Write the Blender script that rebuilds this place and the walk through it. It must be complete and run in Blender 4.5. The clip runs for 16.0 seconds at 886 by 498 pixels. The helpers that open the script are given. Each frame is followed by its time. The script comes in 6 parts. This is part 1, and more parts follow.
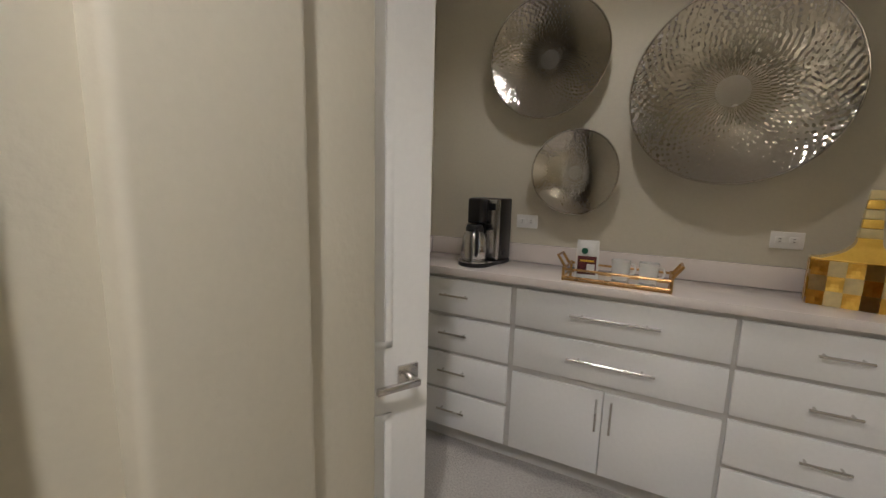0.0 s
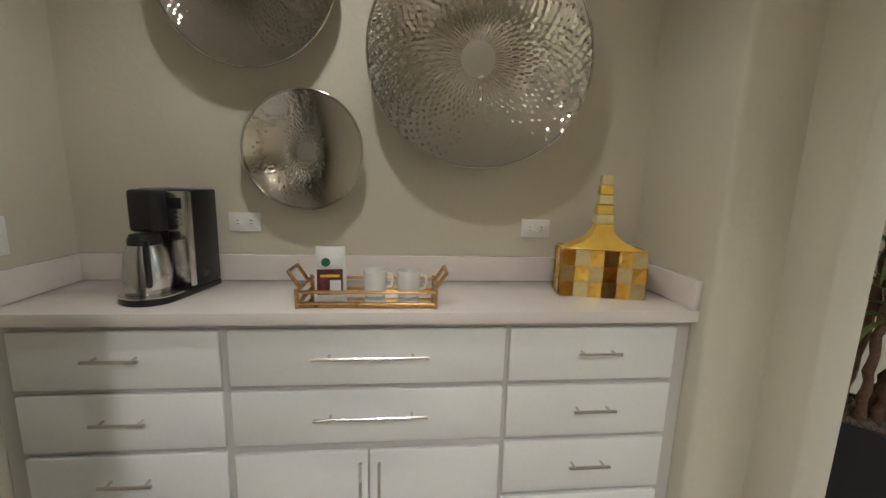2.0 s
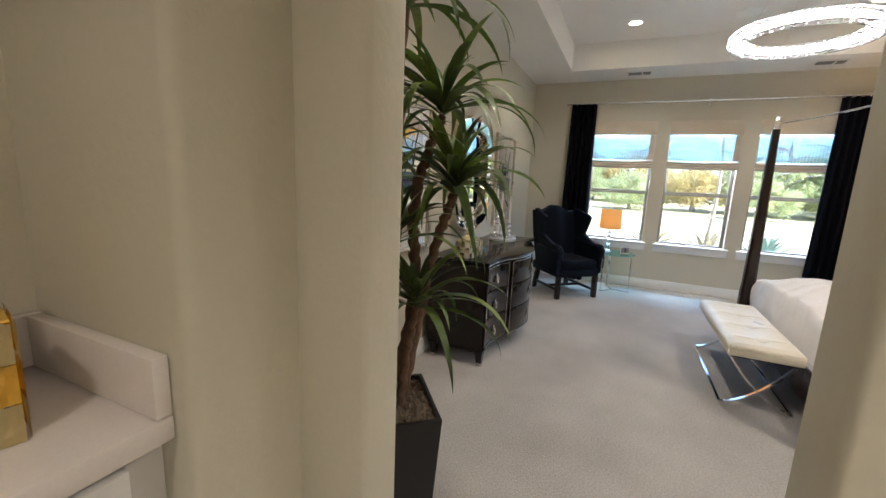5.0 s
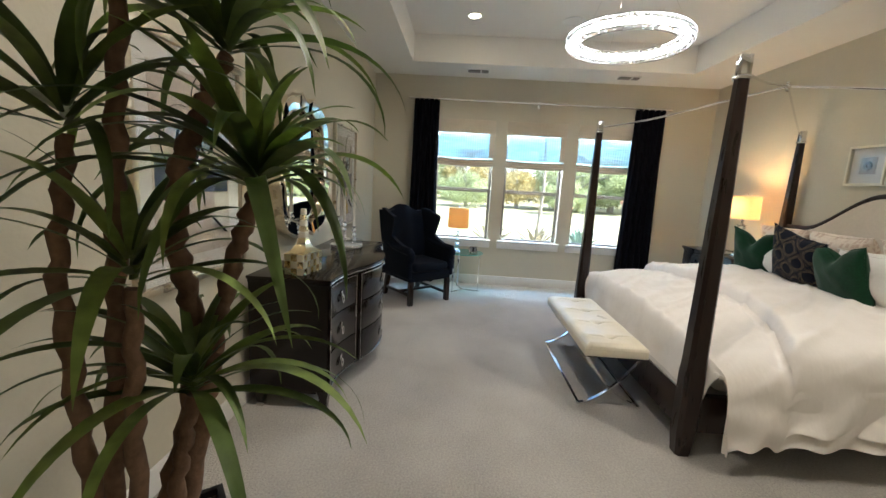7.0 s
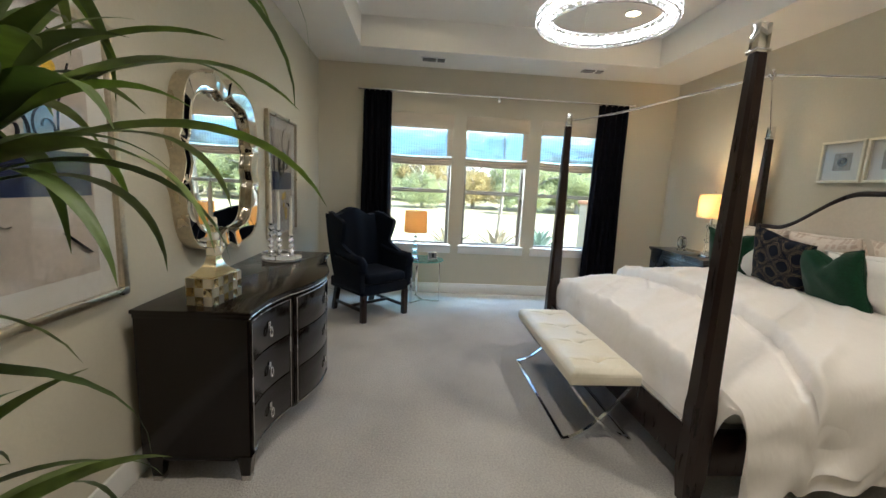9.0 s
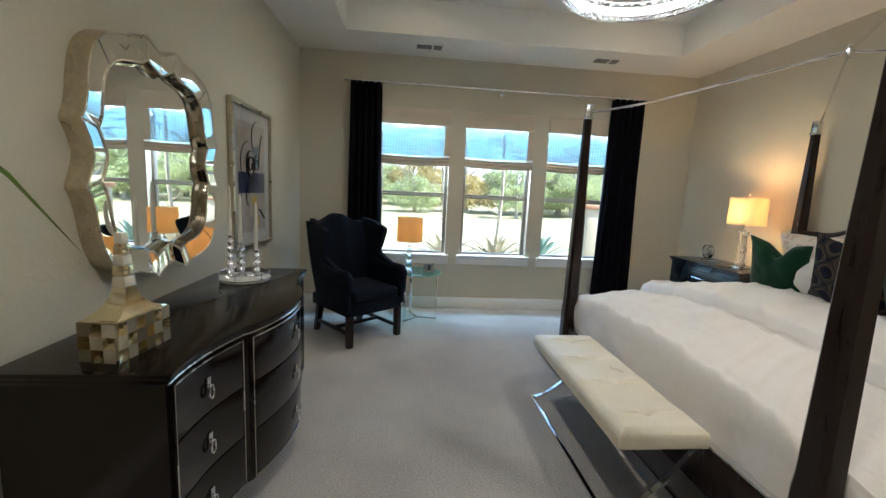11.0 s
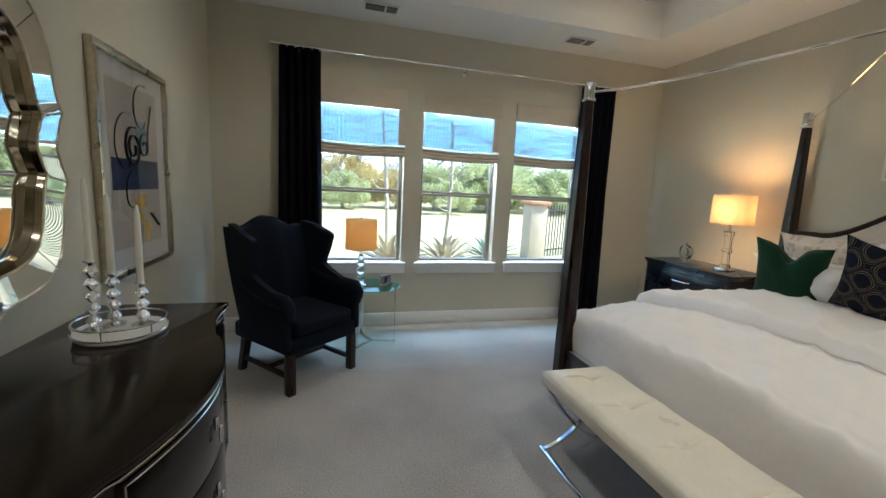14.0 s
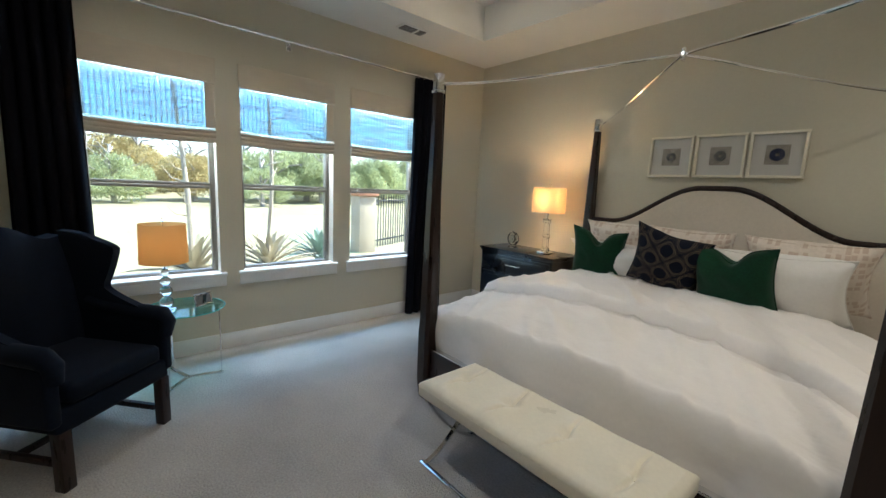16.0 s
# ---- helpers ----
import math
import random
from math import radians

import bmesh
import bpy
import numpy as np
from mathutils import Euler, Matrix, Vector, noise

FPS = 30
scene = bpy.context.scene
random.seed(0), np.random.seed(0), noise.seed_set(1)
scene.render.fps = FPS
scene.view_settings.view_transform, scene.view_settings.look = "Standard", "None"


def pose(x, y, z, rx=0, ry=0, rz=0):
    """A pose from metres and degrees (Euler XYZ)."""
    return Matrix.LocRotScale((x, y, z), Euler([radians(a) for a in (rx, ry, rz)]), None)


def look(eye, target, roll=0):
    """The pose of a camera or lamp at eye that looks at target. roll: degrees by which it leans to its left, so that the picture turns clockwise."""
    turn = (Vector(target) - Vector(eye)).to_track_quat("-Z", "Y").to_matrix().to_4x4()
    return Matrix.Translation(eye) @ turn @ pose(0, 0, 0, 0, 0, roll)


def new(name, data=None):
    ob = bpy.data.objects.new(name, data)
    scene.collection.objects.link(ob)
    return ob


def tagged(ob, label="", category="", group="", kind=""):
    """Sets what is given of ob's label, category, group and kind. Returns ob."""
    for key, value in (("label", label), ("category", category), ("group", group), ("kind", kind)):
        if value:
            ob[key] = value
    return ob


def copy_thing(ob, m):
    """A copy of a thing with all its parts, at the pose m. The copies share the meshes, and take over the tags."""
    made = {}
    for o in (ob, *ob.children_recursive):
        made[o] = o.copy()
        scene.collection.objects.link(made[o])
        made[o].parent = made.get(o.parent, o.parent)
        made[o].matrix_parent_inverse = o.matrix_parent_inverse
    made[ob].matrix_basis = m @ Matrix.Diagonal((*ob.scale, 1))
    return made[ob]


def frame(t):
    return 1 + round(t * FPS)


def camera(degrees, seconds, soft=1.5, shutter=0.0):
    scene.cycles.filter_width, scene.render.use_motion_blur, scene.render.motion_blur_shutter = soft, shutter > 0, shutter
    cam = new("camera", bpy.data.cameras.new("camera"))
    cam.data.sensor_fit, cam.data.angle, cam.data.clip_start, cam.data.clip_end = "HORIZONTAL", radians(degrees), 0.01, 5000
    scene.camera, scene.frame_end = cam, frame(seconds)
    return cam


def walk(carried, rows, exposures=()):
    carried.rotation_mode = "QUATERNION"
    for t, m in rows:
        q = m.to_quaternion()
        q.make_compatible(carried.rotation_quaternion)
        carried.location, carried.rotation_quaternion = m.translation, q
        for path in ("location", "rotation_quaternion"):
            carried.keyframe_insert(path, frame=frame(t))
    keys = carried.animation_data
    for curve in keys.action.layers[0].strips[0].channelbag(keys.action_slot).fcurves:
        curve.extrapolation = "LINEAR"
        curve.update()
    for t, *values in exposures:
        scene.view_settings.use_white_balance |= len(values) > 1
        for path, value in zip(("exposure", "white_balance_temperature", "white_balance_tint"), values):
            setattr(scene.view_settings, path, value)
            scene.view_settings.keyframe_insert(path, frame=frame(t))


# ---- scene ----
cam = camera(95.6, 16.0)
PATH = [
    (0, (0.557, 0.521, 1.396), (-0.33, 2.286, 1.082), 1.6),
    (0.5, (0.523, 0.653, 1.394), (-0.136, 2.513, 1.073), 1.7),
    (1, (0.514, 0.795, 1.39), (0.118, 2.728, 1.06), 1.6),
    (1.5, (0.535, 0.964, 1.392), (0.417, 2.93, 1.048), 1.5),
    (2, (0.571, 1.127, 1.394), (0.766, 3.087, 1.047), 1.6),
    (2.5, (0.61, 1.266, 1.395), (1.136, 3.161, 1.031), 1.8),
    (3, (0.669, 1.404, 1.386), (1.516, 3.183, 1.044), 1.8),
    (3.5, (0.77, 1.502, 1.378), (1.934, 3.091, 1.028), 1.9),
    (4, (0.917, 1.585, 1.38), (2.351, 2.933, 1.023), 2.1),
    (4.5, (1.061, 1.64, 1.382), (2.709, 2.716, 1.024), 2.4),
    (5, (1.186, 1.696, 1.372), (2.984, 2.498, 1.019), 2.5),
    (7.3, (1.778, 1.839, 1.351), (3.752, 1.853, 1.03), 3.1),
    (7.5, (1.814, 1.839, 1.354), (3.788, 1.821, 1.033), 2.9),
    (8, (1.926, 1.829, 1.343), (3.9, 1.753, 1.025), 2.9),
    (8.5, (2.068, 1.842, 1.344), (4.04, 1.73, 1.033), 2.9),
    (9, (2.186, 1.849, 1.345), (4.157, 1.708, 1.037), 2.9),
    (11.3, (2.803, 1.878, 1.331), (4.775, 1.698, 1.046), 2.8),
    (11.5, (2.864, 1.895, 1.329), (4.836, 1.719, 1.047), 2.9),
    (12, (3.001, 1.942, 1.321), (4.973, 1.764, 1.041), 2.9),
    (12.5, (3.146, 1.989, 1.322), (5.117, 1.792, 1.042), 2.9),
    (13, (3.278, 2.005, 1.331), (5.242, 1.748, 1.049), 2.9),
    (13.5, (3.362, 2.021, 1.326), (5.307, 1.656, 1.037), 2.9),
    (14, (3.441, 2.074, 1.326), (5.347, 1.542, 1.034), 2.9),
    (14.5, (3.512, 2.119, 1.328), (5.355, 1.402, 1.03), 2.8),
    (15, (3.608, 2.142, 1.329), (5.361, 1.226, 1.027), 2.8),
    (15.5, (3.711, 2.132, 1.349), (5.342, 1.014, 1.045), 2.7),
    (16, (3.767, 2.143, 1.359), (5.26, 0.847, 1.054), 2.7),
]
EXPOSURE = [(0, 2.7, 5350, 14), (1.5, 3.05, 5250, 9), (2.5, 3.2, 5200, 8), (3.5, 3.1, 5350, 13), (5, 3.1, 5700, 13), (7.5, 2.95, 5750, 8), (9, 2.85, 5700, 8), (11.5, 2.6, 5500, 7), (13, 2.5, 5500, 7), (16, 2.42, 5550, 7)]
walk(cam, [(t, look(eye, target, roll)) for t, eye, target, roll in PATH], EXPOSURE)
SKY, SUN, CAN, BARCAN, HALLCAN, RING, BEDLAMP, SIDELAMP, DAY = 0.15, 3.4, 10.5, 3.8, 18.0, 2.4, 2.2, 0.12, 17.0

# ---- world and light ----
world = bpy.data.worlds.new("sky")
scene.world = world
world.use_nodes = True
wn = world.node_tree.nodes
sky = wn.new("ShaderNodeTexSky")
sky.sky_type = "NISHITA"
sky.sun_disc = False
sky.sun_elevation, sky.sun_rotation = radians(48), radians(195)
wn["Background"].inputs[1].default_value = SKY
world.node_tree.links.new(sky.outputs[0], wn["Background"].inputs[0])

sun = new("sun", bpy.data.lights.new("sun", "SUN"))
sun.data.energy, sun.data.angle, sun.data.color = SUN, radians(0.6), (1.0, 0.95, 0.87)
sun.matrix_world = look((0, 0, 30), (30 * math.sin(radians(15)) / math.tan(radians(48)), 30 * math.cos(radians(15)) / math.tan(radians(48)), 0))


def lamp(name, kind, place, watts, colour, radius=0.05, target=None, spread=100):
    data = bpy.data.lights.new(name, kind)
    data.energy, data.color = watts, colour
    if kind != "AREA":
        data.shadow_soft_size = radius
    if kind == "SPOT":
        data.spot_size, data.spot_blend = radians(spread), 0.6
    ob = new(name, data)
    ob.matrix_world = look(place, target) if target else pose(*place)
    return ob


# added sky-fill lamps behind the shade's valance in the head of each window opening
for y in (1.82, 0.89, -0.04):
    w = bpy.data.lights.new("window_sky", "AREA")
    w.shape, w.size, w.size_y, w.energy, w.color = "RECTANGLE", 0.70, 0.060, DAY, (0.86, 0.94, 1.0)
    new("window_sky", w).matrix_world = look((7.240, y, 2.150), (5.0, y, 1.20))

# ---- materials ----
def mat(name, colour, rough=0.5, metal=0.0, vary=0.12, scale=3.0, fine=60.0, bump=0.05, bump_scale=120.0, coat=0.0, sheen=0.0, rvary=0.1, stretch=(1, 1, 1), emit=None, strength=0.0, trans=0.0, ior=1.45, dist=0.002, spec=0.5):
    m = bpy.data.materials.new(name)
    m.use_nodes = True
    n, l = m.node_tree.nodes, m.node_tree.links
    b = n["Principled BSDF"]
    b.inputs["Roughness"].default_value, b.inputs["Metallic"].default_value = rough, metal
    b.inputs["Coat Weight"].default_value, b.inputs["Coat Roughness"].default_value = coat, 0.12
    b.inputs["Specular IOR Level"].default_value = spec
    b.inputs["Sheen Weight"].default_value = sheen
    b.inputs["Transmission Weight"].default_value, b.inputs["IOR"].default_value = trans, ior
    if emit:
        b.inputs["Emission Color"].default_value, b.inputs["Emission Strength"].default_value = (*emit, 1), strength
    tc, mp = n.new("ShaderNodeTexCoord"), n.new("ShaderNodeMapping")
    mp.inputs["Scale"].default_value = stretch
    l.new(tc.outputs["Object"], mp.inputs[0])
    big, small = n.new("ShaderNodeTexNoise"), n.new("ShaderNodeTexNoise")
    for node, s in ((big, scale), (small, fine)):
        node.inputs["Scale"].default_value, node.inputs["Detail"].default_value = s, 4
        l.new(mp.outputs[0], node.inputs["Vector"])
    add = n.new("ShaderNodeMath")
    add.operation = "ADD"
    l.new(big.outputs["Fac"], add.inputs[0])
    l.new(small.outputs["Fac"], add.inputs[1])
    ramp = n.new("ShaderNodeMapRange")
    ramp.inputs["From Min"].default_value, ramp.inputs["From Max"].default_value = 0.6, 1.4
    ramp.inputs["To Min"].default_value, ramp.inputs["To Max"].default_value = 1 - vary, 1 + vary
    l.new(add.outputs[0], ramp.inputs[0])
    mul = n.new("ShaderNodeVectorMath")
    mul.operation = "SCALE"
    mul.inputs[0].default_value = colour
    l.new(ramp.outputs[0], mul.inputs["Scale"])
    l.new(mul.outputs[0], b.inputs["Base Color"])
    rr = n.new("ShaderNodeMapRange")
    rr.inputs["To Min"].default_value, rr.inputs["To Max"].default_value = max(0, rough - rvary), min(1, rough + rvary)
    l.new(big.outputs["Fac"], rr.inputs[0])
    l.new(rr.outputs[0], b.inputs["Roughness"])
    if bump:
        grain, bp = n.new("ShaderNodeTexNoise"), n.new("ShaderNodeBump")
        grain.inputs["Scale"].default_value, grain.inputs["Detail"].default_value = bump_scale, 3
        l.new(mp.outputs[0], grain.inputs["Vector"])
        bp.inputs["Strength"].default_value, bp.inputs["Distance"].default_value = bump, dist
        l.new(grain.outputs["Fac"], bp.inputs["Height"])
        l.new(bp.outputs[0], b.inputs["Normal"])
    return m


WALL = mat("wall_paint", (0.60, 0.56, 0.45), 0.75, vary=0.03, scale=1.2, bump=0.35, bump_scale=55, dist=0.003)
WHITE = mat("white_paint", (0.80, 0.79, 0.76), 0.45, vary=0.03, bump=0.04)
CEIL = mat("ceiling_paint", (0.80, 0.78, 0.74), 0.85, vary=0.02, bump=0.3, bump_scale=50, dist=0.003)
CARPET = mat("carpet", (0.50, 0.470, 0.432), 0.95, vary=0.30, scale=1.7, fine=95, bump=1.0, bump_scale=120, sheen=0.1, dist=0.012)
CAB = mat("cabinet_paint", (0.80, 0.79, 0.77), 0.35, vary=0.03, bump=0.03)
# Cabinet white darkened: shade in the gaps and toe kick, put into the colour
CABSHADE = mat("cabinet_shade_paint", (0.60, 0.58, 0.55), 0.45, vary=0.03, bump=0.03)
QUARTZ = mat("quartz", (0.76, 0.70, 0.66), 0.18, vary=0.05, scale=9, fine=180, bump=0.0, coat=0.3)
CHROME = mat("chrome", (0.80, 0.80, 0.80), 0.08, 1.0, vary=0.03, bump=0.0, rvary=0.03)
NICKEL = mat("brushed_nickel", (0.62, 0.60, 0.57), 0.25, 1.0, vary=0.06, bump=0.02)
HAMMER = mat("hammered_nickel", (0.52, 0.49, 0.44), 0.09, 1.0, vary=0.06, bump=0.0, rvary=0.03)
GOLD = mat("gold_lustre", (0.98, 0.64, 0.10), 0.14, 0.5, vary=0.12, scale=14, bump=0.03, rvary=0.05)
GOLDMATT = mat("pale_gold_satin", (0.72, 0.60, 0.30), 0.30, 0.25, vary=0.12, scale=14, bump=0.05)
CHAMP = mat("champagne_lustre", (0.86, 0.76, 0.50), 0.12, 1.0, vary=0.1, scale=14, bump=0.03, rvary=0.05)
CHAMPMATT = mat("champagne_satin", (0.80, 0.75, 0.62), 0.4, 0.5, vary=0.1, scale=14, bump=0.05)
BRASS = mat("aged_brass", (0.48, 0.29, 0.11), 0.3, 1.0, vary=0.3, scale=20, bump=0.1)
BLACK = mat("black_plastic", (0.012, 0.012, 0.013), 0.3, vary=0.1, bump=0.02)
STEEL = mat("stainless_steel", (0.60, 0.59, 0.58), 0.2, 1.0, vary=0.06, bump=0.02, stretch=(1, 1, 30))
PORCELAIN = mat("white_porcelain", (0.80, 0.79, 0.75), 0.15, vary=0.02, bump=0.0, coat=0.4)
EBONY = mat("espresso_wood", (0.006, 0.0032, 0.0022), 0.13, rvary=0.04, vary=0.35, scale=5, fine=40, bump=0.03, bump_scale=60, coat=0.1, spec=0.4, stretch=(1, 8, 8))
BEDWOOD = mat("dark_walnut_wood", (0.014, 0.0055, 0.0035), 0.3, vary=0.4, scale=6, fine=50, bump=0.05, coat=0.1, stretch=(8, 8, 1))
NAVYWOOD = mat("navy_black_lacquer", (0.005, 0.008, 0.013), 0.28, vary=0.25, bump=0.03, coat=0.2)
NAVY = mat("navy_velvet", (0.0016, 0.0048, 0.0135), 0.8, vary=0.35, scale=6, fine=90, bump=0.2, sheen=0.02, spec=0.2)
CURTAIN = mat("navy_curtain", (0.0022, 0.0025, 0.0055), 0.85, vary=0.3, scale=5, bump=0.2, spec=0.15)
GREEN = mat("emerald_velvet", (0.003, 0.036, 0.014), 0.7, vary=0.35, scale=7, fine=90, bump=0.2, sheen=0.15, spec=0.2)
DUVETCLOTH = mat("duvet_cotton", (0.86, 0.81, 0.765), 0.8, vary=0.03, scale=4, bump=0.35, bump_scale=4.5, sheen=0.2, dist=0.03, stretch=(1.0, 2.0, 1.0))
LINEN = mat("white_bedding", (0.80, 0.77, 0.73), 0.8, vary=0.04, scale=4, bump=0.25, bump_scale=200, sheen=0.2)
CREAM = mat("cream_upholstery", (0.62, 0.55, 0.46), 0.8, vary=0.06, bump=0.3, bump_scale=260)
LEATHER = mat("cream_leather", (0.80, 0.74, 0.60), 0.32, vary=0.05, scale=6, bump=0.12, bump_scale=140)
LEAF = mat("leaf", (0.19, 0.26, 0.06), 0.42, vary=0.45, scale=4, fine=30, bump=0.1, bump_scale=40, coat=0.1)
LEAFDARK = mat("leaf_dark", (0.11, 0.165, 0.04), 0.45, vary=0.4, scale=4, fine=30, bump=0.1, bump_scale=40)
BARK = mat("cane_bark", (0.15, 0.088, 0.054), 0.85, vary=0.4, scale=12, bump=0.8, bump_scale=45, dist=0.006)
MOSS = mat("dried_moss", (0.16, 0.12, 0.085), 0.95, vary=0.5, scale=25, bump=1.0, bump_scale=90, dist=0.01)
PLANTER = mat("black_planter", (0.010, 0.009, 0.010), 0.35, vary=0.2, bump=0.03)
MIRROR = mat("mirror_glass", (0.88, 0.89, 0.87), 0.015, 1.0, vary=0.0, bump=0.0, rvary=0.005)
SMOKED = mat("smoked_mirror", (0.42, 0.37, 0.27), 0.12, 1.0, vary=0.05, bump=0.0, rvary=0.02)
SILVER = mat("champagne_silver_leaf", (0.62, 0.55, 0.42), 0.3, 1.0, vary=0.2, scale=10, bump=0.15, bump_scale=60)
PAPER = mat("mat_board", (0.78, 0.76, 0.72), 0.8, vary=0.02, bump=0.1)
ALUM = mat("bronze_window_frame", (0.27, 0.245, 0.21), 0.4, 0.3, vary=0.1, bump=0.03)
WAX = mat("ivory_candle", (0.78, 0.74, 0.64), 0.45, vary=0.03, bump=0.02)
SHADECLOTH = mat("roman_shade_cloth", (0.60, 0.53, 0.42), 0.9, vary=0.08, scale=8, fine=150, bump=0.4, bump_scale=300, stretch=(1, 1, 4))
INK = mat("ink_black", (0.015, 0.016, 0.022), 0.6, vary=0.2, bump=0.0)
BLUEINK = mat("ink_blue", (0.022, 0.035, 0.10), 0.6, vary=0.3, scale=20, bump=0.0)
YELLOW = mat("paint_yellow", (0.80, 0.52, 0.05), 0.6, vary=0.3, scale=20, bump=0.0)
GREYART = mat("art_wash_grey", (0.42, 0.38, 0.33), 0.7, vary=0.35, scale=6, fine=25, bump=0.0)
GREYDISC = mat("art_disc_grey", (0.20, 0.20, 0.20), 0.6, vary=0.5, scale=40, bump=0.1)
BAGRED = mat("bag_maroon", (0.10, 0.02, 0.025), 0.4, vary=0.6, scale=30, bump=0.0)
BAGWHITE = mat("bag_white_foil", (0.75, 0.74, 0.72), 0.35, vary=0.06, bump=0.2, bump_scale=30)
ROOF = mat("stone_siding", (0.42, 0.38, 0.32), 0.9, vary=0.2, bump=0.4)
GRASS = mat("dry_grass", (0.30, 0.26, 0.14), 0.95, vary=0.4, scale=0.35, fine=6, bump=0.6, bump_scale=8, dist=0.05)
GRAVEL = mat("dark_mulch", (0.14, 0.11, 0.085), 0.95, vary=0.5, scale=2, fine=25, bump=1.0, bump_scale=25, dist=0.03)
LIME = mat("limestone", (0.44, 0.36, 0.25), 0.9, vary=0.2, scale=3, bump=0.6, bump_scale=20, dist=0.02)
FENCE = mat("fence_metal", (0.035, 0.034, 0.032), 0.5, 0.5, bump=0.0)
AGAVE = mat("agave_leaf", (0.56, 0.50, 0.36), 0.6, vary=0.3, scale=3, bump=0.1)
VENTSLAT = mat("vent_slat_grey", (0.30, 0.29, 0.28), 0.6, bump=0.0)
TREEBARK = mat("grey_tree_bark", (0.30, 0.265, 0.225), 0.9, vary=0.3, scale=3, bump=0.4)
AGAVEBLUE = mat("blue_agave_leaf", (0.34, 0.42, 0.34), 0.6, vary=0.25, scale=3, bump=0.1)
STALK = mat("dry_stalk", (0.46, 0.39, 0.29), 0.9, vary=0.25, scale=6, bump=0.4)
VENT = mat("vent_grille_shadow", (0.03, 0.029, 0.028), 0.7, bump=0.0)


def glass(name, tint=(1, 1, 1), clear=0.93, rough=0.0):
    """Thin pane: mostly clear with a Fresnel gloss."""
    m = bpy.data.materials.new(name)
    m.use_nodes = True
    n, l = m.node_tree.nodes, m.node_tree.links
    n.remove(n["Principled BSDF"])
    tr, gl, mx, fr = n.new("ShaderNodeBsdfTransparent"), n.new("ShaderNodeBsdfGlossy"), n.new("ShaderNodeMixShader"), n.new("ShaderNodeLayerWeight")
    tr.inputs[0].default_value = (tint[0] * clear, tint[1] * clear, tint[2] * clear, 1)
    gl.inputs["Roughness"].default_value = rough
    pw, sc = n.new("ShaderNodeMath"), n.new("ShaderNodeMapRange")
    pw.operation, pw.inputs[1].default_value = "POWER", 4.0
    sc.inputs["To Min"].default_value, sc.inputs["To Max"].default_value = 0.035, 0.75
    fr.inputs[0].default_value = 0.5
    l.new(fr.outputs["Facing"], pw.inputs[0])
    l.new(pw.outputs[0], sc.inputs[0])
    l.new(sc.outputs[0], mx.inputs[0])
    l.new(tr.outputs[0], mx.inputs[1])
    l.new(gl.outputs[0], mx.inputs[2])
    l.new(mx.outputs[0], n["Material Output"].inputs[0])
    return m


PANE = glass("window_glass", (0.97, 1.0, 0.99), 0.92)
PICGLASS = glass("picture_glass")
TABLEGLASS = glass("table_glass", (0.62, 0.95, 0.90), 0.9)
CRYSTAL = mat("crystal", (0.97, 0.99, 1.0), 0.02, vary=0.0, bump=0.0, trans=1.0, ior=1.5, rvary=0.01)
GLOW = mat("warm_lamp_lens", (0.9, 0.85, 0.75), 0.5, bump=0.0, vary=0.0, emit=(1.0, 0.78, 0.48), strength=9)
RINGGLOW = mat("ring_led", (0.9, 0.9, 0.88), 0.4, bump=0.0, vary=0.0, emit=(1.0, 0.95, 0.87), strength=RING)


def cloth_shade(name, colour, through_amount, colour2):
    m = bpy.data.materials.new(name)
    m.use_nodes = True
    n, l = m.node_tree.nodes, m.node_tree.links
    n.remove(n["Principled BSDF"])
    df, tl, mx, tx = n.new("ShaderNodeBsdfDiffuse"), n.new("ShaderNodeBsdfTranslucent"), n.new("ShaderNodeMixShader"), n.new("ShaderNodeTexNoise")
    tc, mp = n.new("ShaderNodeTexCoord"), n.new("ShaderNodeMapping")
    mp.inputs["Scale"].default_value = (40, 40, 300)
    rp = n.new("ShaderNodeMapRange")
    rp.inputs["To Min"].default_value, rp.inputs["To Max"].default_value = 0.85, 1.1
    sc = n.new("ShaderNodeVectorMath")
    sc.operation = "SCALE"
    sc.inputs[0].default_value = colour
    l.new(tc.outputs["Object"], mp.inputs[0])
    l.new(mp.outputs[0], tx.inputs["Vector"])
    l.new(tx.outputs["Fac"], rp.inputs[0])
    l.new(rp.outputs[0], sc.inputs["Scale"])
    l.new(sc.outputs[0], df.inputs[0])
    tl.inputs[0].default_value = (*colour2, 1)
    mx.inputs[0].default_value = through_amount
    l.new(df.outputs[0], mx.inputs[1])
    l.new(tl.outputs[0], mx.inputs[2])
    l.new(mx.outputs[0], n["Material Output"].inputs[0])
    return m


LAMPSHADE = cloth_shade("lamp_shade_linen", (0.62, 0.48, 0.31), 0.11, (0.75, 0.50, 0.25))
TREELEAF = cloth_shade("oak_leaves", (0.37, 0.39, 0.21), 0.45, (0.52, 0.55, 0.28))
TREELEAF2 = cloth_shade("autumn_leaves", (0.44, 0.36, 0.17), 0.45, (0.60, 0.48, 0.22))
AMBERSHADE = cloth_shade("lamp_shade_amber", (0.62, 0.38, 0.15), 0.45, (0.95, 0.58, 0.22))


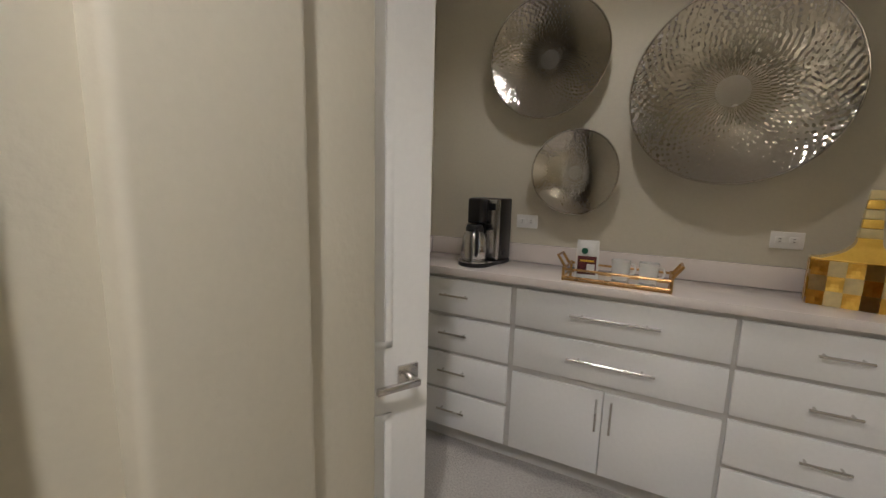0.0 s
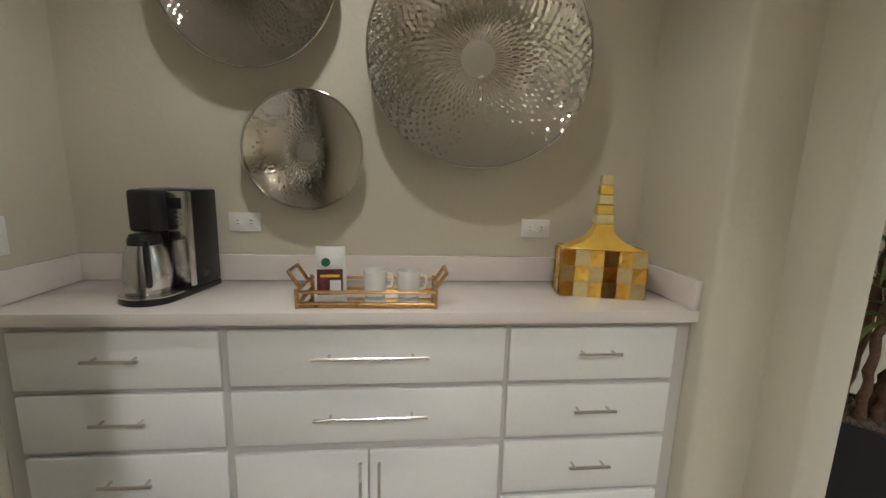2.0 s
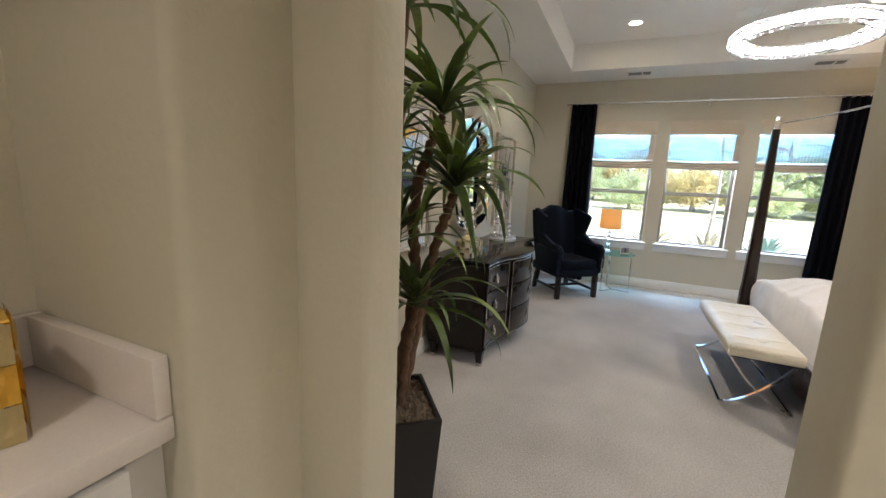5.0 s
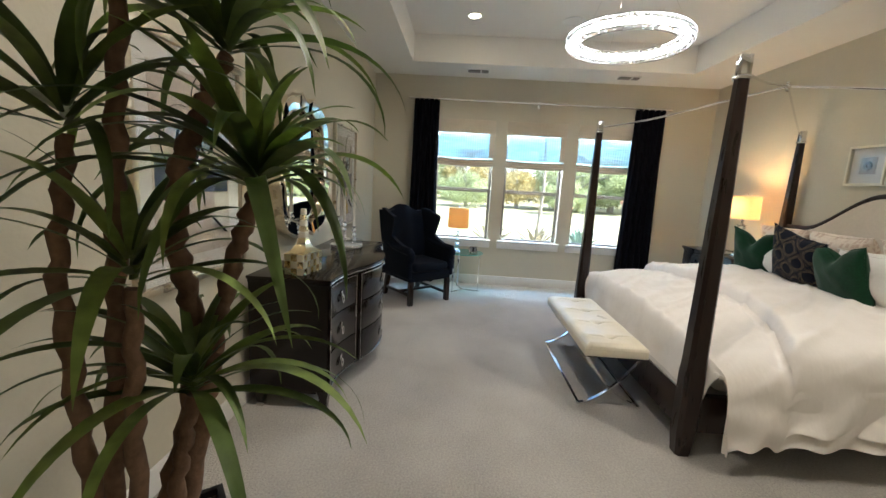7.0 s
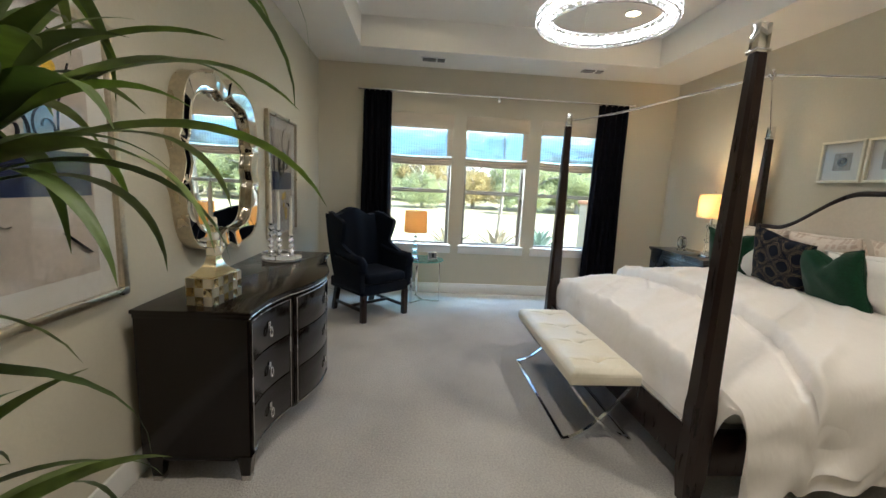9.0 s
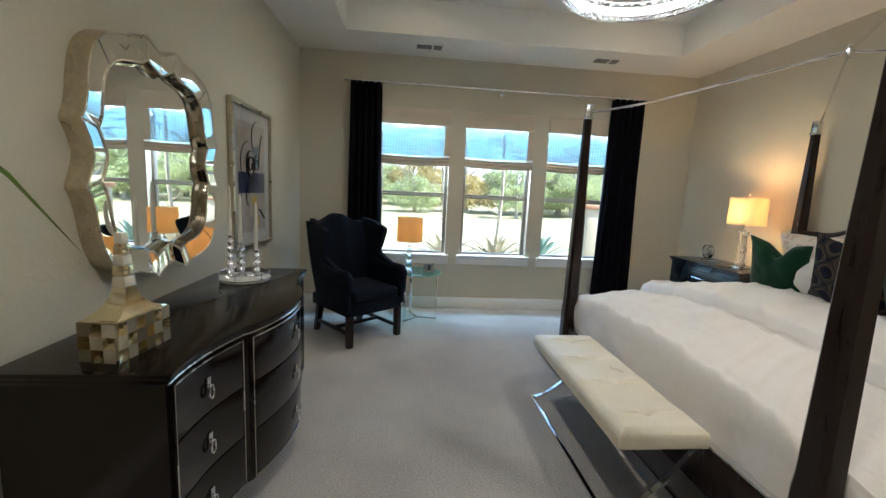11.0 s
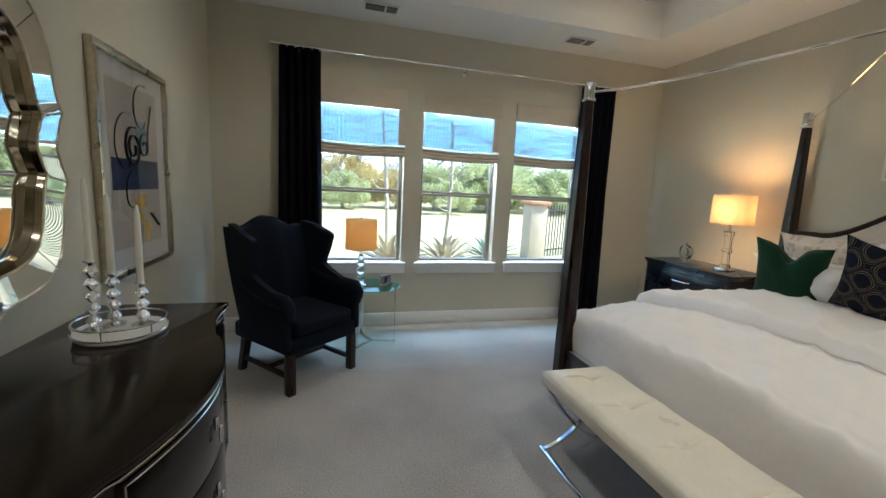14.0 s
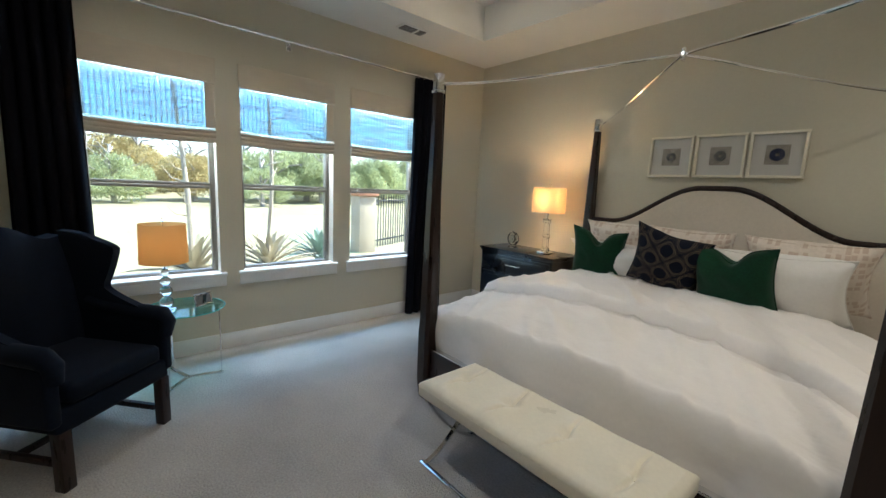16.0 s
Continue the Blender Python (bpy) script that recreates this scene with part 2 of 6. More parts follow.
def woven():
    """See-through woven shade: fine slubbed horizontal reeds and vertical cords."""
    m = bpy.data.materials.new("woven_shade")
    m.use_nodes = True
    n, l = m.node_tree.nodes, m.node_tree.links
    b = n["Principled BSDF"]
    b.inputs["Base Color"].default_value, b.inputs["Roughness"].default_value = (0.50, 0.52, 0.52, 1), 0.9
    tc = n.new("ShaderNodeTexCoord")
    mp1, mp2 = n.new("ShaderNodeMapping"), n.new("ShaderNodeMapping")
    mp1.inputs["Scale"].default_value = (1, 4, 150)
    mp2.inputs["Scale"].default_value = (1, 32, 1.2)
    n1, n2 = n.new("ShaderNodeTexNoise"), n.new("ShaderNodeTexWave")
    n1.inputs["Scale"].default_value, n1.inputs["Detail"].default_value = 1.0, 0.5
    n2.bands_direction = "Y"
    n2.inputs["Scale"].default_value, n2.inputs["Distortion"].default_value = 0.32, 1.2
    for a, c in ((mp1, n1), (mp2, n2)):
        l.new(tc.outputs["Object"], a.inputs[0])
        l.new(a.outputs[0], c.inputs["Vector"])
    r1, r2 = n.new("ShaderNodeMapRange"), n.new("ShaderNodeMapRange")
    r1.inputs["From Min"].default_value, r1.inputs["From Max"].default_value = 0.32, 0.66
    r1.inputs["To Min"].default_value, r1.inputs["To Max"].default_value = 0.12, 0.55
    r2.inputs["From Min"].default_value, r2.inputs["From Max"].default_value = 0.55, 0.92
    r2.inputs["To Min"].default_value, r2.inputs["To Max"].default_value = 1.0, 0.4
    l.new(n1.outputs["Fac"], r1.inputs[0])
    l.new(n2.outputs["Fac"], r2.inputs[0])
    mu, tr, mx = n.new("ShaderNodeMath"), n.new("ShaderNodeBsdfTransparent"), n.new("ShaderNodeMixShader")
    mu.operation = "MULTIPLY"
    # The sky's blue is painted into the clear and translucent tints here
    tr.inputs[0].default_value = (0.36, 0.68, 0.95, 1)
    tl, mt = n.new("ShaderNodeBsdfTranslucent"), n.new("ShaderNodeMixShader")
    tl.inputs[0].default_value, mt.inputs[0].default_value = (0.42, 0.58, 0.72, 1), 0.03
    l.new(b.outputs[0], mt.inputs[1])
    l.new(tl.outputs[0], mt.inputs[2])
    l.new(r1.outputs[0], mu.inputs[0])
    l.new(r2.outputs[0], mu.inputs[1])
    l.new(mu.outputs[0], mx.inputs[0])
    l.new(mt.outputs[0], mx.inputs[1])
    l.new(tr.outputs[0], mx.inputs[2])
    l.new(mx.outputs[0], n["Material Output"].inputs[0])
    return m


WOVEN = woven()


def pattern_mat(name, base, ink, kind):
    """Cloth with a printed or stitched figure: 'dots' or 'curls'."""
    m = mat(name, base, 0.75, vary=0.1, bump=0.2, sheen=0.15 if kind == "dots" else 0.0, spec=0.2)
    n, l = m.node_tree.nodes, m.node_tree.links
    b = n["Principled BSDF"]
    src = b.inputs["Base Color"].links[0].from_socket
    tc = n.new("ShaderNodeTexCoord")
    mx = n.new("ShaderNodeMix")
    mx.data_type = "RGBA"
    rp = n.new("ShaderNodeMapRange")
    if kind == "dots":
        vo = n.new("ShaderNodeTexVoronoi")
        vo.inputs["Scale"].default_value, vo.inputs["Randomness"].default_value = 30, 0.45
        vo.distance = "CHEBYCHEV"
        mp = n.new("ShaderNodeMapping")
        mp.inputs["Scale"].default_value = (1, 0.0, 1)
        l.new(tc.outputs["Object"], mp.inputs[0])
        l.new(mp.outputs[0], vo.inputs["Vector"])
        rp.inputs["From Min"].default_value, rp.inputs["From Max"].default_value = 0.30, 0.36
        rp.inputs["To Min"].default_value, rp.inputs["To Max"].default_value = 0.75, 0.0
        l.new(vo.outputs["Distance"], rp.inputs[0])
    else:
        def op(kind, a, b=None, value=0.0):
            node = n.new("ShaderNodeMath")
            node.operation = kind
            node.inputs[1].default_value = value
            l.new(a, node.inputs[0])
            if b is not None:
                l.new(b, node.inputs[1])
            return node.outputs[0]

        sp = n.new("ShaderNodeSeparateXYZ")
        l.new(tc.outputs["Object"], sp.inputs[0])
        wave_x = op("COSINE", op("MULTIPLY", sp.outputs[0], value=38.0))
        wave_z = op("COSINE", op("MULTIPLY", sp.outputs[2], value=38.0))
        level = op("ADD", wave_x, wave_z)
        stripe = op("SINE", op("MULTIPLY", op("ABSOLUTE", level), value=15.0))
        near = op("LESS_THAN", op("ABSOLUTE", op("SUBTRACT", op("ABSOLUTE", level), value=0.55)), value=0.42)
        rp.inputs["From Min"].default_value, rp.inputs["From Max"].default_value = 0.5, 0.9
        rp.inputs["To Min"].default_value, rp.inputs["To Max"].default_value = 0.0, 0.7
        l.new(op("MULTIPLY", stripe, near), rp.inputs[0])
    l.new(rp.outputs[0], mx.inputs[0])
    l.new(src, mx.inputs[6])
    mx.inputs[7].default_value = (*ink, 1)
    l.new(mx.outputs[2], b.inputs["Base Color"])
    return m


SHAM = pattern_mat("dotted_sham_cloth", (0.72, 0.63, 0.54), (0.54, 0.41, 0.32), "dots")
CURLS = pattern_mat("navy_embroidered_cloth", (0.003, 0.005, 0.014), (0.34, 0.25, 0.13), "curls")


# ---- mesh helpers ----
def put_in(bm, other):
    me = bpy.data.meshes.new("t")
    other.to_mesh(me)
    bm.from_mesh(me)
    bpy.data.meshes.remove(me)
    other.free()
    return bm


def join(*bms):
    for o in bms[1:]:
        put_in(bms[0], o)
    return bms[0]


def box(x0, y0, z0, x1, y1, z1, bevel=0.0, seg=2):
    bm = bmesh.new()
    bmesh.ops.create_cube(bm, size=1)
    for v in bm.verts:
        v.co = ((x0 + x1) / 2 + v.co.x * (x1 - x0), (y0 + y1) / 2 + v.co.y * (y1 - y0), (z0 + z1) / 2 + v.co.z * (z1 - z0))
    if bevel:
        bmesh.ops.bevel(bm, geom=bm.edges[:], offset=min(bevel, 0.45 * min(abs(x1 - x0), abs(y1 - y0), abs(z1 - z0))), segments=seg, profile=0.5, affect="EDGES")
    return bm


def moved(bm, m):
    bmesh.ops.transform(bm, matrix=m, verts=bm.verts[:])
    return bm


def lathe(profile, n=32, squash=1.0):
    """Turn (r, z) pairs round z."""
    bm = bmesh.new()
    rings = [[bm.verts.new((r * math.cos(2 * math.pi * k / n), squash * r * math.sin(2 * math.pi * k / n), z)) for k in range(n)] for r, z in profile]
    for a, b in zip(rings, rings[1:]):
        for k in range(n):
            bm.faces.new((a[k], a[(k + 1) % n], b[(k + 1) % n], b[k]))
    loop = profile[0] == profile[-1]
    for ring, flip in ((rings[0], True), (rings[-1], False)):
        if not loop and (ring[0].co.xy).length > 1e-4:
            bm.faces.new(ring[::-1] if flip else ring)
    bmesh.ops.remove_doubles(bm, verts=bm.verts[:], dist=1e-5)
    return bm


def tube(points, radius, n=10, closed=False, flat=1.0):
    """A round or flattened bar along points; radius may be a list."""
    pts = [Vector(p) for p in points]
    count = len(pts)
    radii = radius if isinstance(radius, (list, tuple)) else [radius] * count
    bm = bmesh.new()
    rings, side = [], None
    for k, p in enumerate(pts):
        a = pts[(k - 1) % count] if closed or k else p
        b = pts[(k + 1) % count] if closed or k < count - 1 else p
        d = (b - a).normalized()
        if side is None:
            side = d.cross(Vector((0, 0, 1)))
            side = side.normalized() if side.length > 0.05 else Vector((1, 0, 0))
        side = (side - d * side.dot(d)).normalized()
        up = side.cross(d)
        rings.append([bm.verts.new(p + radii[k] * (side * math.cos(2 * math.pi * j / n) + flat * up * math.sin(2 * math.pi * j / n))) for j in range(n)])
    pairs = list(zip(rings, rings[1:] + ([rings[0]] if closed else [])))
    for a, b in pairs:
        for j in range(n):
            bm.faces.new((a[j], a[(j + 1) % n], b[(j + 1) % n], b[j]))
    if not closed:
        bm.faces.new(rings[0][::-1])
        bm.faces.new(rings[-1])
    return bm


def prism(outline, z0, z1, bevel=0.0, seg=2):
    """A flat outline of (x, y), raised from z0 to z1."""
    bm = bmesh.new()
    low = [bm.verts.new((x, y, z0)) for x, y in outline]
    top = [bm.verts.new((x, y, z1)) for x, y in outline]
    n = len(outline)
    bm.faces.new(low[::-1])
    bm.faces.new(top)
    for k in range(n):
        bm.faces.new((low[k], low[(k + 1) % n], top[(k + 1) % n], top[k]))
    bmesh.ops.recalc_face_normals(bm, faces=bm.faces[:])
    if bevel:
        sharp = [e for e in bm.edges if e.calc_face_angle(0) > 0.6]
        bmesh.ops.bevel(bm, geom=sharp, offset=bevel, segments=seg, profile=0.5, affect="EDGES")
    return bm


def sheet(f, nu, nv, thick=0.0):
    """A surface of points f(u, v), u and v from 0 to 1; thick gives it a back."""
    bm = bmesh.new()
    g = [[bm.verts.new(f(i / nu, j / nv)) for j in range(nv + 1)] for i in range(nu + 1)]
    for i in range(nu):
        for j in range(nv):
            bm.faces.new((g[i][j], g[i + 1][j], g[i + 1][j + 1], g[i][j + 1]))
    if thick:
        bmesh.ops.recalc_face_normals(bm, faces=bm.faces[:])
        bmesh.ops.solidify(bm, geom=bm.faces[:], thickness=thick)
    return bm


def mesh_of(name, bm, material, smooth=35):
    bmesh.ops.recalc_face_normals(bm, faces=bm.faces[:])
    me = bpy.data.meshes.new(name)
    bm.to_mesh(me)
    bm.free()
    me.materials.append(material)
    if smooth:
        me.polygons.foreach_set("use_smooth", [True] * len(me.polygons))
        me.set_sharp_from_angle(angle=radians(smooth))
    return me


def part(name, bm, material, parent, label="", smooth=35):
    ob = new(name, mesh_of(name, bm, material, smooth))
    ob.parent = parent
    return tagged(ob, label)


def piece(name, me, parent, m):
    """One more object on a shared mesh."""
    ob = new(name, me)
    ob.parent = parent
    ob.matrix_basis = m
    return ob


def thing(name, label, category, m=None, group="", kind=""):
    ob = new(name)
    ob.empty_display_size = 0.1
    ob.matrix_basis = m or Matrix()
    return tagged(ob, label, category, group, kind)


def solid(name, bm, material, label, category="", kind="", m=None, smooth=35, group=""):
    ob = new(name, mesh_of(name, bm, material, smooth))
    if m:
        ob.matrix_basis = m
    return tagged(ob, label, category, group, kind)


# ---- structure ----
XW, YN, YS, ZC, ZT = 7.20, 3.04, -1.34, 2.72, 3.02
solid("floor", box(-1.6, -2.2, -0.12, XW + 0.2, 3.3, 0.0), CARPET, "pale grey-beige cut-pile carpet with vacuum marks", "floor", "structure")

# window wall with three openings
WINS = [(1.44, 2.20), (0.51, 1.27), (-0.42, 0.34)]
Z0, Z1 = 0.60, 2.185
bm = box(XW, -1.6, 0, XW + 0.16, 3.3, Z0)
put_in(bm, box(XW, -1.6, Z1, XW + 0.16, 3.3, 3.1))
edges = [-1.6] + [v for w in sorted(WINS) for v in w] + [3.3]
for a, b in zip(edges[::2], edges[1::2]):
    put_in(bm, box(XW, a, Z0, XW + 0.16, b, Z1))
solid("wall_east", bm, WALL, "greige painted wall with three window openings", "wall", "structure", smooth=0)
solid("wall_north", box(1.88, YN, 0, XW, YN + 0.14, ZC), WALL, "greige painted bedroom wall", "wall", "structure", smooth=0)
solid("wall_south", box(1.88, YS - 0.14, 0, XW, YS, ZC), WALL, "greige painted wall behind the bed", "wall", "structure", smooth=0)
OA, OB, OZ = 1.437, 2.095, 2.45
solid("wall_west", box(1.76, -1.48, 0, 1.88, OA, ZC, 0.014, 3), WALL, "greige painted wall beside an open doorway", "wall", "structure")
solid("wall_doorway_end", box(1.76, OB, 0, 1.88, 2.268, ZC, 0.014, 3), WALL, "greige painted wall end with rounded corners", "wall", "structure")
solid("wall_doorway_header", box(1.764, OA + 0.002, OZ, 1.876, OB - 0.002, ZC), WALL, "painted header above the doorway", "wall", "structure")
solid("wall_niche_side", box(1.54, 2.258, 0, 1.882, 3.18, ZC, 0.02, 3), WALL, "greige painted wall beside the coffee bar", "wall", "structure")
solid("wall_niche_back", box(-0.76, 2.70, 0, 1.54, 2.84, ZC), WALL, "greige painted wall behind the coffee bar", "wall", "structure", smooth=0)
solid("wall_niche_left", box(-0.76, -1.6, 0, -0.62, 2.70, ZC), WALL, "greige painted side wall of the coffee bar", "wall", "structure", smooth=0)
bm = box(-0.045, -1.6, 0, 0.085, 0.62, ZC, 0.016, 3)
put_in(bm, box(-0.04, 0.60, 0, 0.035, 1.02, ZC))
put_in(bm, box(-0.042, 0.735, 0, 0.083, 1.0, ZC, 0.016, 3))
put_in(bm, box(-0.041, 0.99, 0, 0.048, 1.218, ZC, 0.012, 3))
solid("wall_entry", bm, WALL, "cream painted wall with rounded corners by the door", "wall", "structure")
solid("wall_hall_south", box(-0.76, -1.74, 0, 1.88, -1.6, ZC), WALL, "plain painted wall closing the hall", "wall", "structure", smooth=0)
solid("wall_hall_corner", box(1.76, -1.6, 0, 1.88, -1.48, ZC), WALL, "plain painted wall end", "wall", "structure", smooth=0)

# ceilings: hall slab, bedroom border and raised tray
TX0, TX1, TY0, TY1 = 2.50, 6.61, -0.70, 2.48
solid("ceiling_hall", box(-0.9, -1.8, ZC, 1.82, 3.2, ZC + 0.12), CEIL, "flat white ceiling", "ceiling", "structure", smooth=0)
bm = box(1.82, YS - 0.15, ZC, XW, TY0, ZC + 0.06)
for b in ((1.82, TY1, XW, YN + 0.15), (1.82, TY0, TX0, TY1), (TX1, TY0, XW, TY1)):
    put_in(bm, box(b[0], b[1], ZC, b[2], b[3], ZC + 0.06))
for b in ((TX0 - 0.1, TY0 - 0.1, TX1 + 0.1, TY0), (TX0 - 0.1, TY1, TX1 + 0.1, TY1 + 0.1), (TX0 - 0.1, TY0, TX0, TY1), (TX1, TY0, TX1 + 0.1, TY1)):
    put_in(bm, box(b[0], b[1], ZC + 0.06, b[2], b[3], ZT + 0.05))
put_in(bm, box(TX0 - 0.1, TY0 - 0.1, ZT, TX1 + 0.1, TY1 + 0.1, ZT + 0.1))
solid("ceiling_tray", bm, CEIL, "white ceiling with a raised rectangular tray", "ceiling", "structure", smooth=0)
# Unseen slab, added to keep sunlight out of the rooms
solid("roof", box(-1.2, -2.4, 3.2, XW + 0.55, 3.6, 3.35), ROOF, "unseen slab over the house, added to block the sun", "roof", "structure", smooth=0)


def board(name, x0, y0, x1, y1):
    solid(name, box(x0, y0, 0, x1, y1, 0.125, 0.006), WHITE, "white painted baseboard", "baseboard", "structure")


board("baseboard_east", XW - 0.016, YS, XW, YN)
board("baseboard_north", 1.88, YN - 0.016, XW - 0.017, YN)
board("baseboard_south", 1.88, YS, XW - 0.017, YS + 0.016)
board("baseboard_niche", -0.62, 1.45, -0.604, 2.30)
board("baseboard_doorway", 1.744, 2.04, 1.76, 2.25)

# windows
for k, (a, b) in enumerate(WINS):
    w = thing("window_%d" % (k + 1), "single-hung window with bronze frame and white sill", "window", kind="structure")
    x = XW + 0.085
    bm = box(x, a, Z0, x + 0.05, a + 0.035, Z1, 0.004)
    put_in(bm, box(x, b - 0.035, Z0, x + 0.05, b, Z1, 0.004))
    put_in(bm, box(x, a + 0.035, Z0, x + 0.05, b - 0.035, Z0 + 0.04, 0.004))
    put_in(bm, box(x, a + 0.035, Z1 - 0.035, x + 0.05, b - 0.035, Z1, 0.004))
    part("window_frame", bm, ALUM, w, "bronze aluminium frame")
    part("meeting_rail", join(box(x - 0.012, a + 0.036, 1.262, x + 0.03, b - 0.036, 1.284, 0.004), box(x - 0.004, a + 0.036, 1.286, x + 0.03, b - 0.036, 1.308, 0.004)), ALUM, w)
    for name, z0, z1, dx in (("lower_pane", Z0 + 0.042, 1.26, 0.012), ("upper_pane", 1.31, Z1 - 0.037, 0.03)):
        g = part(name, box(x + dx, a + 0.037, z0, x + dx + 0.004, b - 0.037, z1), PANE, w, "clear glass", smooth=0)
        g.visible_shadow = False
    part("window_sill", box(XW - 0.04, a - 0.04, Z0 - 0.004, XW + 0.084, b + 0.04, Z0 + 0.022, 0.006), WHITE, w, "white painted sill")
    part("apron", box(XW - 0.02, a - 0.035, Z0 - 0.085, XW - 0.002, b + 0.035, Z0 - 0.005, 0.004), WHITE, w)
    s = thing("roman_shade", "beige woven roman shade drawn halfway up the window", "window shade", group="roman shades at the windows")
    part("valance", box(XW - 0.014, a - 0.008, 2.022, XW - 0.0004, b + 0.008, Z1 + 0.010, 0.003), SHADECLOTH, s, "opaque beige cloth valance")
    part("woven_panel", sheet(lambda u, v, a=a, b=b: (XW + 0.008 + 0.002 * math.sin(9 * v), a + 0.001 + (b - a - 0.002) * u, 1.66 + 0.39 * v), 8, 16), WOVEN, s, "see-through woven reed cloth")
    for j in range(3):
        part("fold", sheet(lambda u, v, a=a, b=b, j=j: (XW + 0.010 - (0.016 + 0.005 * j) * math.sin(math.pi * v) ** 0.7 - 0.003 * math.sin(3 * u + j), a + 0.001 + (b - a - 0.002) * u, 1.605 + 0.030 * j + 0.042 * v - 0.010 * math.sin(math.pi * u)), 16, 8, 0.004), SHADECLOTH, s)
    part("cord_strip", box(XW + 0.001, a + 0.001, 1.66, XW + 0.005, a + 0.062, 2.05), SHADECLOTH, s)

# curtain rod and curtains
rod = thing("curtain_rod", "polished nickel curtain rod with brackets above the windows", "curtain rod")
part("rod", tube([(7.10, 2.54, 2.415), (7.10, -0.72, 2.415)], 0.010, 12), CHROME, rod)
for y in (2.55, -0.73):
    part("end_cap", moved(lathe([(0.0, -0.02), (0.014, -0.018), (0.016, 0.012), (0.0, 0.02)], 16), pose(7.10, y, 2.415, 90)), CHROME, rod)
for y in (2.36, 0.90, -0.56):
    part("bracket", join(box(7.09, y - 0.008, 2.405, 7.198, y + 0.008, 2.42, 0.003), box(7.185, y - 0.018, 2.37, 7.198, y + 0.018, 2.45, 0.003)), CHROME, rod)


def curtain(y0, y1, seed):
    c = thing("curtain", "floor-length black-navy velvet curtain gathered in pleats", "curtain", group="curtains at the windows")

    def f(u, v):
        z = 0.015 + 2.385 * v
        y = y0 + (y1 - y0) * u
        mid = (y0 + y1) / 2
        y = mid + (y - mid) * (1.0 + 0.16 * (1 - v) ** 1.5)
        ph = 2 * math.pi * 5.5 * u + 0.5 * math.sin(3 * v + seed)
        return (7.095 + 0.042 * math.sin(ph) * (0.75 + 0.25 * v) + 0.01 * noise.noise((6 * u, 2 * v, seed)), y + 0.012 * math.cos(ph), z)

    part("panel", sheet(f, 110, 24), CURTAIN, c)
    for k in range(6):
        part("ring", moved(tube([(0.020 * math.cos(t * math.pi / 8), 0.0, 0.020 * math.sin(t * math.pi / 8)) for t in range(16)], 0.0028, 8, True), pose(7.10, y0 + (y1 - y0) * (k + 0.5) / 6, 2.408)), CHROME, c)


curtain(2.165, 2.515, 1)
curtain(-0.69, -0.29, 5)

# ceiling fittings
for y0, y1 in ((1.58, 1.86), (-0.205, 0.065)):
    v = thing("ceiling_vent", "white ceiling air vent with two banks of slats", "vent", group="ceiling vents")
    part("frame", box(6.80, y0, ZC - 0.010, 6.93, y1, ZC - 0.001, 0.003), WHITE, v)
    part("backing", box(6.815, y0 + 0.018, ZC - 0.013, 6.915, y1 - 0.018, ZC - 0.0105), VENT, v)
    for k in range(4):
        x = 6.828 + 0.025 * k
        part("slat", moved(box(-0.0025, y0 + 0.018, -0.003, 0.0025, y1 - 0.018, 0.003), pose(x, 0, ZC - 0.0165, 0, 0, 0)), VENTSLAT, v)
    part("divider", box(6.81, y0 + 0.10, ZC - 0.022, 6.92, y0 + 0.115, ZC - 0.010), WHITE, v)


def downlight(x, y, z, watts, seen=True):
    d = thing("recessed_light", "small round recessed ceiling light, lit warm", "ceiling light", pose(x, y, z), group="recessed ceiling lights")
    part("trim", lathe([(0.078, -0.001), (0.078, -0.006), (0.070, -0.010), (0.056, -0.004), (0.056, -0.0015)], 32), WHITE, d)
    part("lens", lathe([(0.0, -0.003), (0.054, -0.003), (0.054, -0.0012)], 32), GLOW, d, "glowing warm lens")
    lamp("downlight_lamp", "SPOT", (x, y, z - 0.02), watts, (1.0, 0.86, 0.68), 0.05, (x, y, 0), 130)


# Unseen pair at x 3.1 is added to light the west half
for x, y in ((6.06, 1.81), (6.10, -0.09), (3.1, 1.81), (3.1, -0.09)):
    downlight(x, y, ZT, CAN if x < 5 else 0.43 * CAN)
downlight(0.36, 1.92, ZC, BARCAN)
# Out-of-view light, added to brighten the entry wall
downlight(0.60, 0.05, ZC, HALLCAN)
sp = thing("ceiling_speaker", "round white flush ceiling speaker", "speaker", pose(6.09, 0.82, ZT))
part("rim", lathe([(0.115, -0.001), (0.115, -0.006), (0.105, -0.008), (0.100, -0.004)], 40), WHITE, sp)
part("grille", lathe([(0.0, -0.0035), (0.100, -0.0035), (0.100, -0.0012)], 40), mat("speaker_grille", (0.55, 0.54, 0.52), 0.7, bump=0.8, bump_scale=400), sp)

# ring chandelier
RX, RY, RZ, RR = 4.70, 0.770, 2.375, 0.360
ch = thing("ring_chandelier", "round ring chandelier of lit crystal drops hung from the tray ceiling", "chandelier", pose(RX, RY, RZ))
part("led_band", lathe([(RR - 0.010, -0.015), (RR + 0.010, -0.015), (RR + 0.010, 0.015), (RR - 0.010, 0.015), (RR - 0.010, -0.015)], 96), RINGGLOW, ch, "glowing band")
for r in (RR - 0.034, RR + 0.034):
    for z in (-0.036, 0.036):
        part("hoop", tube([(r * math.cos(k * math.pi / 48), r * math.sin(k * math.pi / 48), z) for k in range(96)], 0.004, 6, True), CHROME, ch)
bead = bmesh.new()
bmesh.ops.create_icosphere(bead, subdivisions=1, radius=0.0135)
